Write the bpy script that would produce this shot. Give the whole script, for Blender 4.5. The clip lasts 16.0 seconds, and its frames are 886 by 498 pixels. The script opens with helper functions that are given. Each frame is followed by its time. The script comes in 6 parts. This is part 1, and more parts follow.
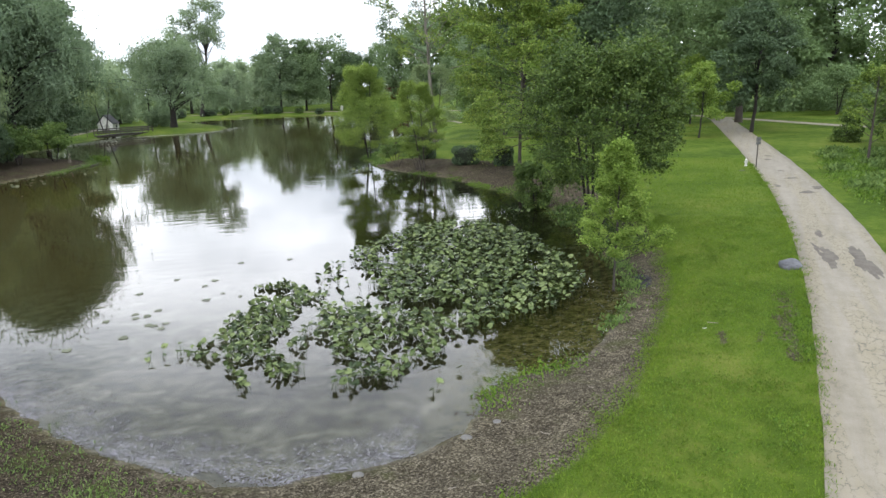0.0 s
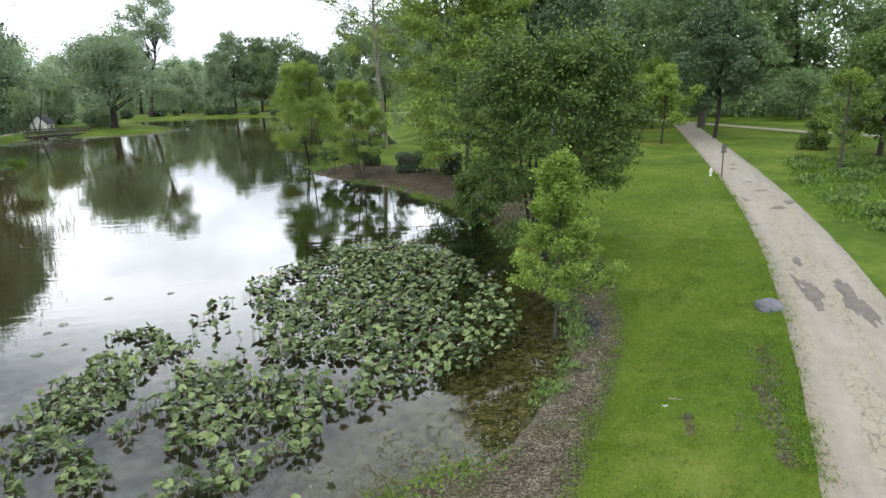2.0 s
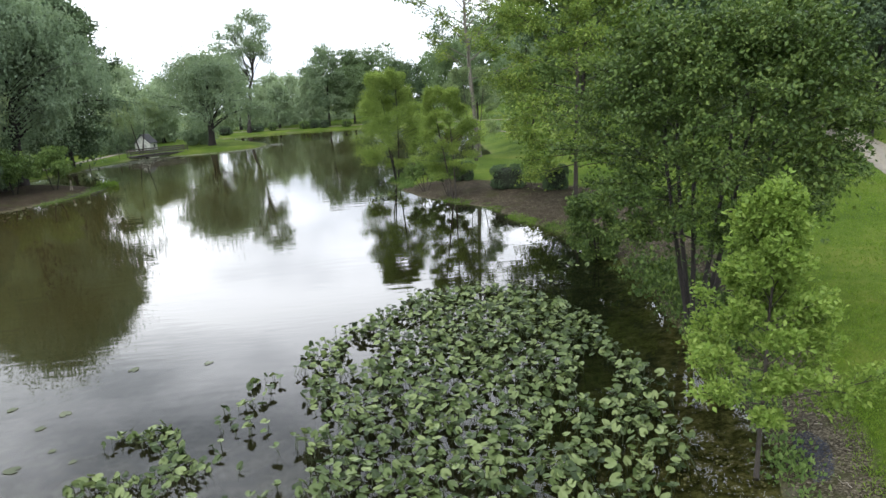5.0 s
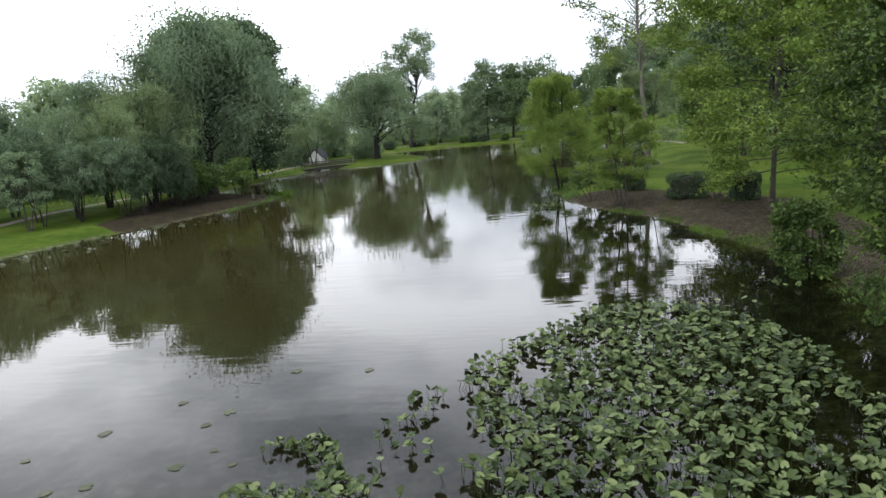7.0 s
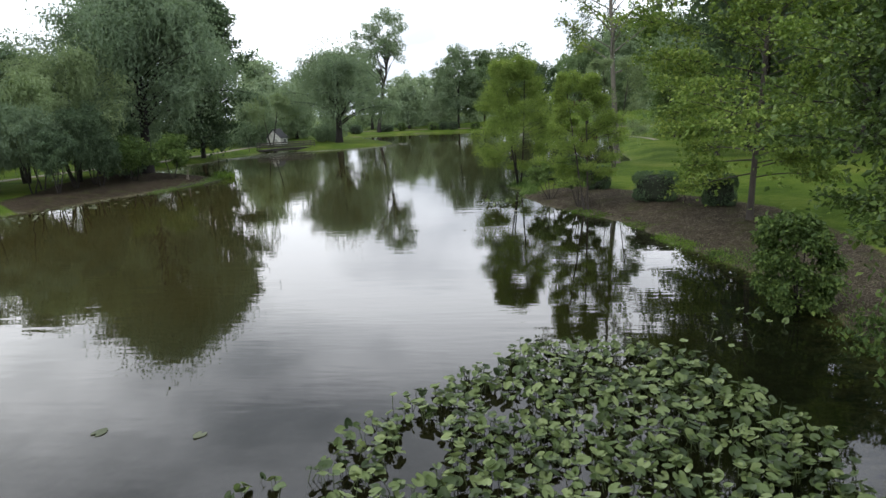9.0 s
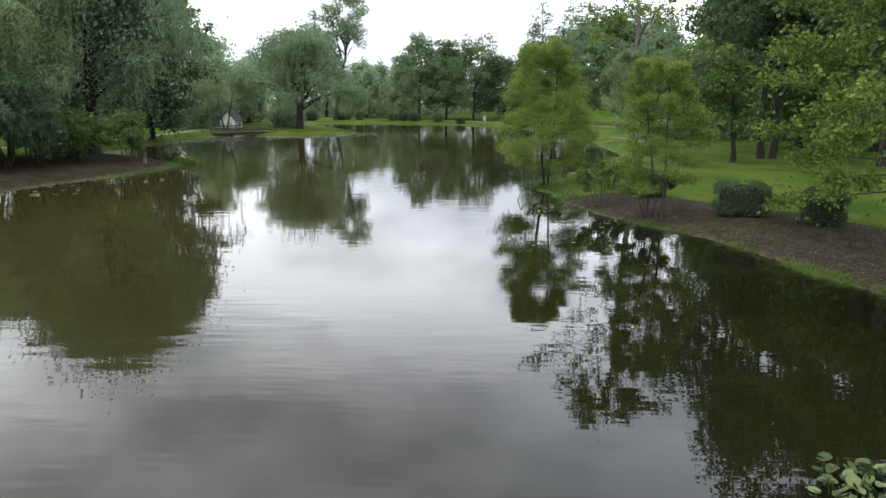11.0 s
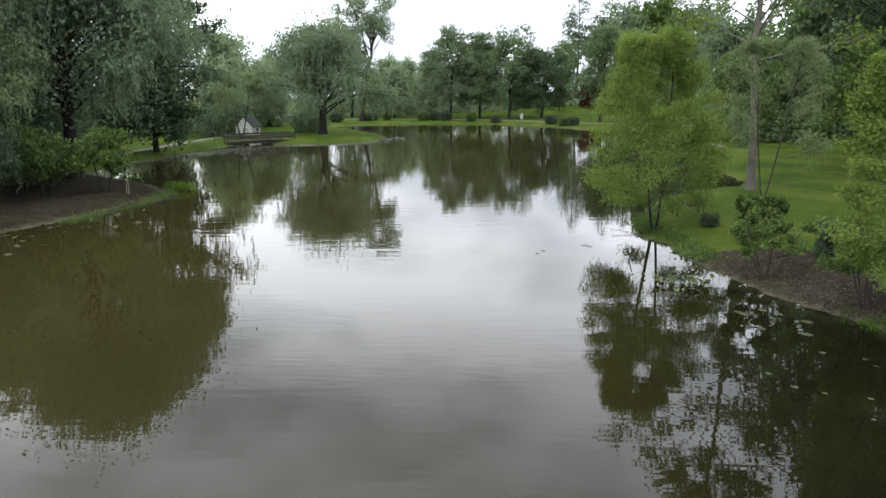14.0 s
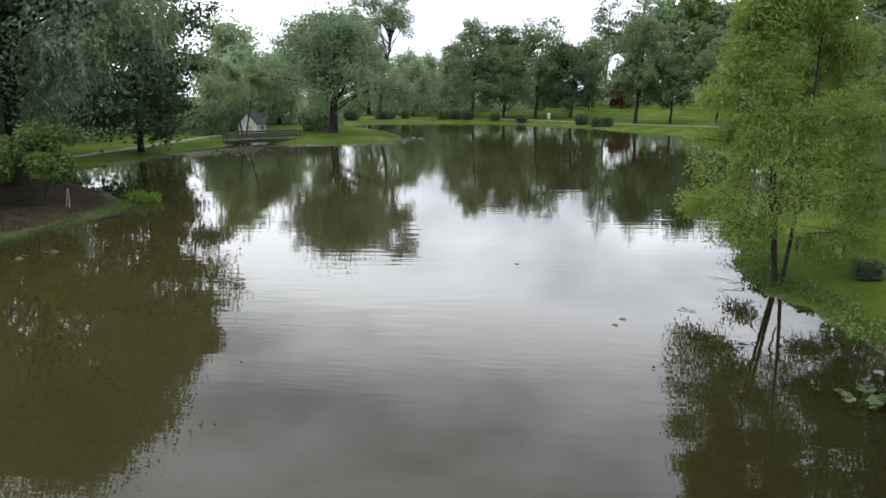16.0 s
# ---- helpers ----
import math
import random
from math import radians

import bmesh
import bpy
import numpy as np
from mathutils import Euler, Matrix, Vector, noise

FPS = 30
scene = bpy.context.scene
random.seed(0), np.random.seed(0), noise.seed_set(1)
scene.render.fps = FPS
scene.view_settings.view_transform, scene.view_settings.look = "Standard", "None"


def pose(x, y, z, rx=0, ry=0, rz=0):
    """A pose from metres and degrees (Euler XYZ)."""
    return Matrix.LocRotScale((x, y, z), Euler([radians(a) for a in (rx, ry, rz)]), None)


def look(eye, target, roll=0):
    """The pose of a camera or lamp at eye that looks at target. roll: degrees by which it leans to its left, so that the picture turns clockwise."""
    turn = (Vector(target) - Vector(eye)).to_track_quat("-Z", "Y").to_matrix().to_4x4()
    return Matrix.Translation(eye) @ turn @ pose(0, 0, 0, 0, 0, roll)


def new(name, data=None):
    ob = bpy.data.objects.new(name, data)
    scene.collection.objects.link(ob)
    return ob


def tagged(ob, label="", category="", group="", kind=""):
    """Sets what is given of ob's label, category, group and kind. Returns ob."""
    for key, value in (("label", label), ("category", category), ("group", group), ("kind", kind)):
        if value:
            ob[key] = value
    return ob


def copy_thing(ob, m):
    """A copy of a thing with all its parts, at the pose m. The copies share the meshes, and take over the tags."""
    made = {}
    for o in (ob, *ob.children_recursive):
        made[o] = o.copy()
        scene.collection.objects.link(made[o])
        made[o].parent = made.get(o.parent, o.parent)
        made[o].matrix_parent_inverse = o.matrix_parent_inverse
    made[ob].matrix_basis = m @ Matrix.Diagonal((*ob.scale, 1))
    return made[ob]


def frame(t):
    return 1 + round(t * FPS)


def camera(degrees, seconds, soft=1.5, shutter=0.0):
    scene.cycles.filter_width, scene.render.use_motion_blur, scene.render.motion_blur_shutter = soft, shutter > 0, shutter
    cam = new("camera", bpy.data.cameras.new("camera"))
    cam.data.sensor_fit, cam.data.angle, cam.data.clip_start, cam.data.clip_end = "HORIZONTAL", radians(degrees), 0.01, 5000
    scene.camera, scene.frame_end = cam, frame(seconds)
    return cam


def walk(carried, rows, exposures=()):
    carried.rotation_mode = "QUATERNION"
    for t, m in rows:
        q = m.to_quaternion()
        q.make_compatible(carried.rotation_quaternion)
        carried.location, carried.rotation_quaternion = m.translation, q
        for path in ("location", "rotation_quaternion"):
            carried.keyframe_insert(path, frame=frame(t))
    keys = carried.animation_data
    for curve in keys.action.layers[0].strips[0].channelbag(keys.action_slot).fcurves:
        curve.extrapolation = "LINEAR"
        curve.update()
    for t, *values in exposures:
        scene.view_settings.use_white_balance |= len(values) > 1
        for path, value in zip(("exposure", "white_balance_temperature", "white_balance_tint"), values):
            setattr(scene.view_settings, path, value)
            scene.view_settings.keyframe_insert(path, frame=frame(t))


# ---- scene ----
cam = camera(69.5, 16.0)
PATH = [
    (0, (2.328, 0.337, 6.883), (2.092, 2.843, 6.232), -2.1),
    (0.5, (3.318, 2.036, 6.763), (3.117, 4.549, 6.124), -1.8),
    (1, (3.688, 3.011, 6.769), (3.587, 5.529, 6.127), -1.5),
    (1.5, (3.701, 3.974, 6.825), (3.601, 6.488, 6.169), -1.5),
    (2, (3.780, 4.914, 6.702), (3.674, 7.429, 6.055), -1.5),
    (2.5, (3.868, 5.633, 6.776), (3.771, 8.150, 6.132), -1.3),
    (3, (3.978, 6.705, 6.976), (3.883, 9.221, 6.326), -1.5),
    (3.2, (3.981, 7.110, 6.990), (3.882, 9.627, 6.344), -1.4),
    (5.3, (2.385, 11.062, 6.530), (1.880, 13.542, 5.935), -4.2),
    (5.5, (1.963, 11.151, 6.529), (1.469, 13.638, 5.951), -4.6),
    (6, (1.641, 12.043, 6.175), (0.686, 14.411, 5.680), -5.6),
    (6.5, (1.742, 12.091, 5.933), (0.582, 14.371, 5.469), -6.0),
    (7, (1.901, 12.355, 5.953), (0.832, 14.673, 5.457), -5.1),
    (7.5, (2.068, 13.056, 5.979), (0.874, 15.314, 5.496), -5.4),
    (8, (2.423, 14.554, 5.823), (1.221, 16.805, 5.329), -4.8),
    (8.5, (2.560, 16.024, 5.680), (1.450, 18.318, 5.162), -3.9),
    (8.7, (2.360, 16.571, 5.632), (1.321, 18.894, 5.100), -3.4),
    (10.8, (-4.377, 20.925, 5.288), (-5.134, 23.340, 4.697), 0.4),
    (11, (-4.999, 21.312, 5.311), (-5.720, 23.741, 4.726), 0.5),
    (11.5, (-6.582, 23.161, 5.534), (-7.383, 25.567, 4.960), -0.1),
    (12, (-7.826, 24.302, 5.710), (-8.602, 26.709, 5.106), -0.0),
    (12.5, (-8.585, 25.884, 5.760), (-9.442, 28.262, 5.153), -1.0),
    (13, (-8.900, 27.890, 6.000), (-9.822, 30.245, 5.395), -1.3),
    (13.5, (-9.411, 29.719, 6.201), (-10.279, 32.094, 5.594), -0.9),
    (14, (-10.067, 31.565, 6.218), (-10.889, 33.956, 5.610), -0.6),
    (14.5, (-10.608, 33.627, 6.044), (-11.482, 36.000, 5.439), -0.6),
    (15, (-11.361, 35.562, 6.076), (-12.216, 37.939, 5.465), -0.2),
    (15.5, (-12.271, 37.601, 6.046), (-13.118, 39.980, 5.426), 0.1),
    (16, (-13.233, 40.191, 5.797), (-14.126, 42.556, 5.187), -0.1),
]
walk(cam, [(t, look(eye, target, roll)) for t, eye, target, roll in PATH],
     exposures=[(0.0, 0.36), (3.2, 0.40), (5.5, 0.30), (6.2, 0.17), (7.0, -0.09), (8.7, -0.17), (11.0, 0.0), (16.0, -0.06)])
# ---------- world, sun, exposure ----------
world = bpy.data.worlds.new("overcast_sky")
scene.world = world
world.use_nodes = True
wn, wl = world.node_tree.nodes, world.node_tree.links
wn.clear()
w_out, w_bg = wn.new("ShaderNodeOutputWorld"), wn.new("ShaderNodeBackground")
w_sky = wn.new("ShaderNodeTexSky")
w_sky.sky_type, w_sky.sun_disc = "NISHITA", False
w_sky.sun_elevation, w_sky.sun_rotation = radians(52), radians(20)
w_coord, w_map = wn.new("ShaderNodeTexCoord"), wn.new("ShaderNodeMapping")
w_map.inputs["Scale"].default_value = (1.0, 1.0, 2.2)
w_map.inputs["Location"].default_value = (0.35, 0.1, 0.0)
w_noise = wn.new("ShaderNodeTexNoise")
w_noise.inputs["Scale"].default_value, w_noise.inputs["Detail"].default_value, w_noise.inputs["Roughness"].default_value = 2.2, 5.0, 0.52
w_ramp = wn.new("ShaderNodeValToRGB")
w_ramp.color_ramp.elements[0].position, w_ramp.color_ramp.elements[0].color = 0.39, (15.5, 16.6, 18.6, 1)
w_ramp.color_ramp.elements[1].position, w_ramp.color_ramp.elements[1].color = 0.585, (36.6, 37.6, 39.8, 1)
w_mix = wn.new("ShaderNodeMix")
w_mix.data_type = "RGBA"
w_mix.inputs["Factor"].default_value = 0.9
wl.new(w_coord.outputs["Generated"], w_map.inputs["Vector"])
wl.new(w_map.outputs["Vector"], w_noise.inputs["Vector"])
wl.new(w_noise.outputs["Fac"], w_ramp.inputs["Fac"])
wl.new(w_sky.outputs["Color"], w_mix.inputs["A"])
wl.new(w_ramp.outputs["Color"], w_mix.inputs["B"])
w_sep, w_grad, w_mul = wn.new("ShaderNodeSeparateXYZ"), wn.new("ShaderNodeValToRGB"), wn.new("ShaderNodeMix")
w_mul.data_type, w_mul.blend_type = "RGBA", "MULTIPLY"
w_mul.inputs["Factor"].default_value = 1.0
w_grad.color_ramp.elements[0].position, w_grad.color_ramp.elements[0].color = 0.02, (0.60, 0.61, 0.63, 1)
w_band = w_grad.color_ramp.elements.new(0.30)
w_band.color = (1.08, 1.08, 1.08, 1)
w_high = w_grad.color_ramp.elements.new(0.45)
w_high.color = (0.81, 0.82, 0.85, 1)
w_grad.color_ramp.elements[3].position, w_grad.color_ramp.elements[3].color = 0.62, (0.63, 0.65, 0.70, 1)
wl.new(w_coord.outputs["Generated"], w_sep.inputs["Vector"])
wl.new(w_sep.outputs["Z"], w_grad.inputs["Fac"])
wl.new(w_mix.outputs["Result"], w_mul.inputs["A"])
wl.new(w_grad.outputs["Color"], w_mul.inputs["B"])
wl.new(w_mul.outputs["Result"], w_bg.inputs["Color"])
w_bg.inputs["Strength"].default_value = 0.1
wl.new(w_bg.outputs["Background"], w_out.inputs["Surface"])

sun = new("sun", bpy.data.lights.new("sun", "SUN"))
sun.data.energy, sun.data.angle, sun.data.color = 1.5, radians(30), (1.0, 0.96, 0.9)
sun.rotation_euler = (radians(38), 0, radians(-20))


# ---------- materials ----------
def material(name):
    m = bpy.data.materials.new(name)
    m.use_nodes = True
    return m, m.node_tree.nodes, m.node_tree.links, m.node_tree.nodes["Principled BSDF"]


def ramp(nodes, stops):
    r = nodes.new("ShaderNodeValToRGB")
    els = r.color_ramp.elements
    while len(els) < len(stops):
        els.new(0.5)
    for e, (p, c) in zip(els, stops):
        e.position, e.color = p, (*c, 1)
    return r


def noise_node(nodes, links, scale, detail=4.0, rough=0.55, vec=None, stretch=None):
    n = nodes.new("ShaderNodeTexNoise")
    n.inputs["Scale"].default_value, n.inputs["Detail"].default_value, n.inputs["Roughness"].default_value = scale, detail, rough
    if vec is not None:
        if stretch:
            mp = nodes.new("ShaderNodeMapping")
            mp.inputs["Scale"].default_value = stretch
            links.new(vec, mp.inputs["Vector"])
            vec = mp.outputs["Vector"]
        links.new(vec, n.inputs["Vector"])
    return n


def world_pos(nodes):
    return nodes.new("ShaderNodeNewGeometry").outputs["Position"]


def mix_rgb(nodes, links, fac, a, b, mode="MIX"):
    m = nodes.new("ShaderNodeMix")
    m.data_type, m.blend_type = "RGBA", mode
    for key, v in (("Factor", fac), ("A", a), ("B", b)):
        if hasattr(v, "is_linked"):
            links.new(v, m.inputs[key])
        elif key == "Factor":
            m.inputs[key].default_value = v
        else:
            m.inputs[key].default_value = (*v, 1)
    return m.outputs["Result"]


def bump_node(nodes, links, height, strength, distance):
    b = nodes.new("ShaderNodeBump")
    b.inputs["Strength"].default_value, b.inputs["Distance"].default_value = strength, distance
    links.new(height, b.inputs["Height"])
    return b.outputs["Normal"]


def plain(name, dark, light, rough=0.7, scale=8.0, metal=0.0, relief=0.004):
    """A surface with grain at two scales between two colours."""
    m, nd, lk, p = material(name)
    pos = nd.new("ShaderNodeTexCoord").outputs["Object"]
    fine, wide = noise_node(nd, lk, scale * 6, 5, 0.6, pos), noise_node(nd, lk, scale, 3, 0.5, pos)
    base = mix_rgb(nd, lk, fine.outputs["Fac"], dark, light)
    r = ramp(nd, [(0.35, (0.75, 0.75, 0.75)), (0.65, (1.15, 1.15, 1.15))])
    lk.new(wide.outputs["Fac"], r.inputs["Fac"])
    lk.new(mix_rgb(nd, lk, 1.0, base, r.outputs["Color"], "MULTIPLY"), p.inputs["Base Color"])
    p.inputs["Roughness"].default_value, p.inputs["Metallic"].default_value = rough, metal
    lk.new(bump_node(nd, lk, fine.outputs["Fac"], 0.5, relief), p.inputs["Normal"])
    return m


def leafy(name, dark, mid, light, through_light=0.48, wide=0.35, gloss=0.6, shine=0.12, vary=0.55):
    """Foliage: each leaf its own tint, slow drifts over the crown, light passing through."""
    m, nd, lk, p = material(name)
    geo = nd.new("ShaderNodeNewGeometry")
    drift = noise_node(nd, lk, wide, 3, 0.5, geo.outputs["Position"])
    add = nd.new("ShaderNodeMath")
    add.operation = "MULTIPLY_ADD"
    add.inputs[1].default_value, add.inputs[2].default_value = vary, 0.225 - vary / 2
    lk.new(geo.outputs["Random Per Island"], add.inputs[0])
    add2 = nd.new("ShaderNodeMath")
    add2.operation = "MULTIPLY_ADD"
    add2.inputs[1].default_value = 0.55
    lk.new(drift.outputs["Fac"], add2.inputs[0])
    lk.new(add.outputs[0], add2.inputs[2])
    r = ramp(nd, [(0.1, dark), (0.5, mid), (0.9, light)])
    lk.new(add2.outputs[0], r.inputs["Fac"])
    lk.new(r.outputs["Color"], p.inputs["Base Color"])
    p.inputs["Roughness"].default_value = gloss
    p.inputs["Specular IOR Level"].default_value = shine
    tr = nd.new("ShaderNodeBsdfTranslucent")
    k = through_light * 1.7
    lk.new(mix_rgb(nd, lk, 1.0, r.outputs["Color"], (1.12 * k, 1.1 * k, 0.78 * k), "MULTIPLY"), tr.inputs["Color"])
    mx = nd.new("ShaderNodeAddShader")
    lk.new(p.outputs[0], mx.inputs[0])
    lk.new(tr.outputs[0], mx.inputs[1])
    lk.new(mx.outputs[0], nd["Material Output"].inputs["Surface"])
    return m


def bark_material(name, dark, light, scale=5.0):
    m, nd, lk, p = material(name)
    pos = nd.new("ShaderNodeTexCoord").outputs["Object"]
    ridges = noise_node(nd, lk, scale, 6, 0.65, pos, (6, 6, 0.9))
    patch = noise_node(nd, lk, scale * 0.35, 3, 0.5, pos)
    base = mix_rgb(nd, lk, ridges.outputs["Fac"], dark, light)
    r = ramp(nd, [(0.35, (0.7, 0.7, 0.7)), (0.7, (1.2, 1.2, 1.15))])
    lk.new(patch.outputs["Fac"], r.inputs["Fac"])
    lk.new(mix_rgb(nd, lk, 1.0, base, r.outputs["Color"], "MULTIPLY"), p.inputs["Base Color"])
    p.inputs["Roughness"].default_value = 0.9
    lk.new(bump_node(nd, lk, ridges.outputs["Fac"], 0.8, 0.03), p.inputs["Normal"])
    return m


def ground_material():
    m, nd, lk, p = material("lawn_and_beds")
    pos = world_pos(nd)
    # lawn: broad patches, clumps, blades
    n1, n2, n3 = noise_node(nd, lk, 0.22, 3, 0.5, pos), noise_node(nd, lk, 1.7, 4, 0.6, pos), noise_node(nd, lk, 26, 4, 0.7, pos)
    g = ramp(nd, [(0.40, (0.034, 0.062, 0.008)), (0.475, (0.054, 0.091, 0.011)), (0.54, (0.075, 0.113, 0.015)), (0.62, (0.112, 0.135, 0.026))])
    mixh = nd.new("ShaderNodeMath")
    mixh.operation = "ADD"
    a = nd.new("ShaderNodeMath")
    a.operation = "MULTIPLY_ADD"
    a.inputs[1].default_value, a.inputs[2].default_value = 0.45, 0.0
    lk.new(n1.outputs["Fac"], a.inputs[0])
    b = nd.new("ShaderNodeMath")
    b.operation = "MULTIPLY_ADD"
    b.inputs[1].default_value = 0.30
    lk.new(n2.outputs["Fac"], b.inputs[0])
    lk.new(a.outputs[0], b.inputs[2])
    c = nd.new("ShaderNodeMath")
    c.operation = "MULTIPLY_ADD"
    c.inputs[1].default_value = 0.27
    lk.new(n3.outputs["Fac"], c.inputs[0])
    lk.new(b.outputs[0], c.inputs[2])
    lk.new(c.outputs[0], g.inputs["Fac"])
    # wood-chip mulch
    vor = nd.new("ShaderNodeTexVoronoi")
    vor.inputs["Scale"].default_value = 30
    lk.new(pos, vor.inputs["Vector"])
    sep = nd.new("ShaderNodeSeparateColor")
    lk.new(vor.outputs["Color"], sep.inputs["Color"])
    mr = ramp(nd, [(0.0, (0.026, 0.022, 0.014)), (0.5, (0.066, 0.058, 0.040)), (0.85, (0.130, 0.116, 0.084)), (1.0, (0.21, 0.19, 0.145))])
    lk.new(sep.outputs["Red"], mr.inputs["Fac"])
    mstain = ramp(nd, [(0.35, (0.65, 0.63, 0.62)), (0.65, (1.1, 1.08, 1.05))])
    lk.new(n2.outputs["Fac"], mstain.inputs["Fac"])
    mulch = mix_rgb(nd, lk, 1.0, mr.outputs["Color"], mstain.outputs["Color"], "MULTIPLY")
    # silt under water
    sr = ramp(nd, [(0.36, (0.050, 0.047, 0.034)), (0.48, (0.105, 0.099, 0.072)), (0.58, (0.175, 0.167, 0.134)), (0.70, (0.29, 0.28, 0.245))])
    sn = noise_node(nd, lk, 2.1, 6, 0.62, pos)
    lk.new(sn.outputs["Fac"], sr.inputs["Fac"])
    wr = ramp(nd, [(0.34, (0.020, 0.020, 0.008)), (0.45, (0.064, 0.064, 0.022)), (0.55, (0.150, 0.140, 0.052)), (0.68, (0.27, 0.245, 0.115))])
    lk.new(noise_node(nd, lk, 3.4, 7, 0.75, pos).outputs["Fac"], wr.inputs["Fac"])
    at = nd.new("ShaderNodeAttribute")
    at.attribute_name = "cover"
    sp = nd.new("ShaderNodeSeparateColor")
    lk.new(at.outputs["Color"], sp.inputs["Color"])

    def ragged(weight, lo, hi):
        q = nd.new("ShaderNodeMath")
        q.operation = "MULTIPLY_ADD"
        q.inputs[1].default_value = 0.5
        lk.new(noise_node(nd, lk, 3.5, 5, 0.7, pos).outputs["Fac"], q.inputs[0])
        lk.new(weight, q.inputs[2])
        mr2 = nd.new("ShaderNodeMapRange")
        mr2.inputs["From Min"].default_value, mr2.inputs["From Max"].default_value = lo, hi
        lk.new(q.outputs[0], mr2.inputs["Value"])
        return mr2.outputs["Result"]

    # darker mulch by zone: moist soil, and tree shade put into its colour
    damp_dim = ramp(nd, [(0.0, (1, 1, 1)), (1.0, (0.50, 0.45, 0.42))])
    lk.new(sp.outputs["Blue"], damp_dim.inputs["Fac"])
    mulch = mix_rgb(nd, lk, 1.0, mulch, damp_dim.outputs["Color"], "MULTIPLY")
    moss = ramp(nd, [(0.53, (0, 0, 0)), (0.64, (0.6, 0.6, 0.6))])
    lk.new(noise_node(nd, lk, 0.9, 6, 0.68, pos).outputs["Fac"], moss.inputs["Fac"])
    mulch = mix_rgb(nd, lk, moss.outputs["Color"], mulch, (0.046, 0.054, 0.016))
    c1 = mix_rgb(nd, lk, ragged(sp.outputs["Red"], 0.62, 0.88), g.outputs["Color"], mulch)
    c2 = mix_rgb(nd, lk, sp.outputs["Green"], c1, mix_rgb(nd, lk, sp.outputs["Blue"], sr.outputs["Color"], wr.outputs["Color"]))
    lk.new(c2, p.inputs["Base Color"])
    p.inputs["Roughness"].default_value = 0.95
    p.inputs["Specular IOR Level"].default_value = 0.06
    h = nd.new("ShaderNodeMath")
    h.operation = "ADD"
    lk.new(n3.outputs["Fac"], h.inputs[0])
    lk.new(n2.outputs["Fac"], h.inputs[1])
    lk.new(bump_node(nd, lk, h.outputs[0], 0.8, 0.06), p.inputs["Normal"])
    return m


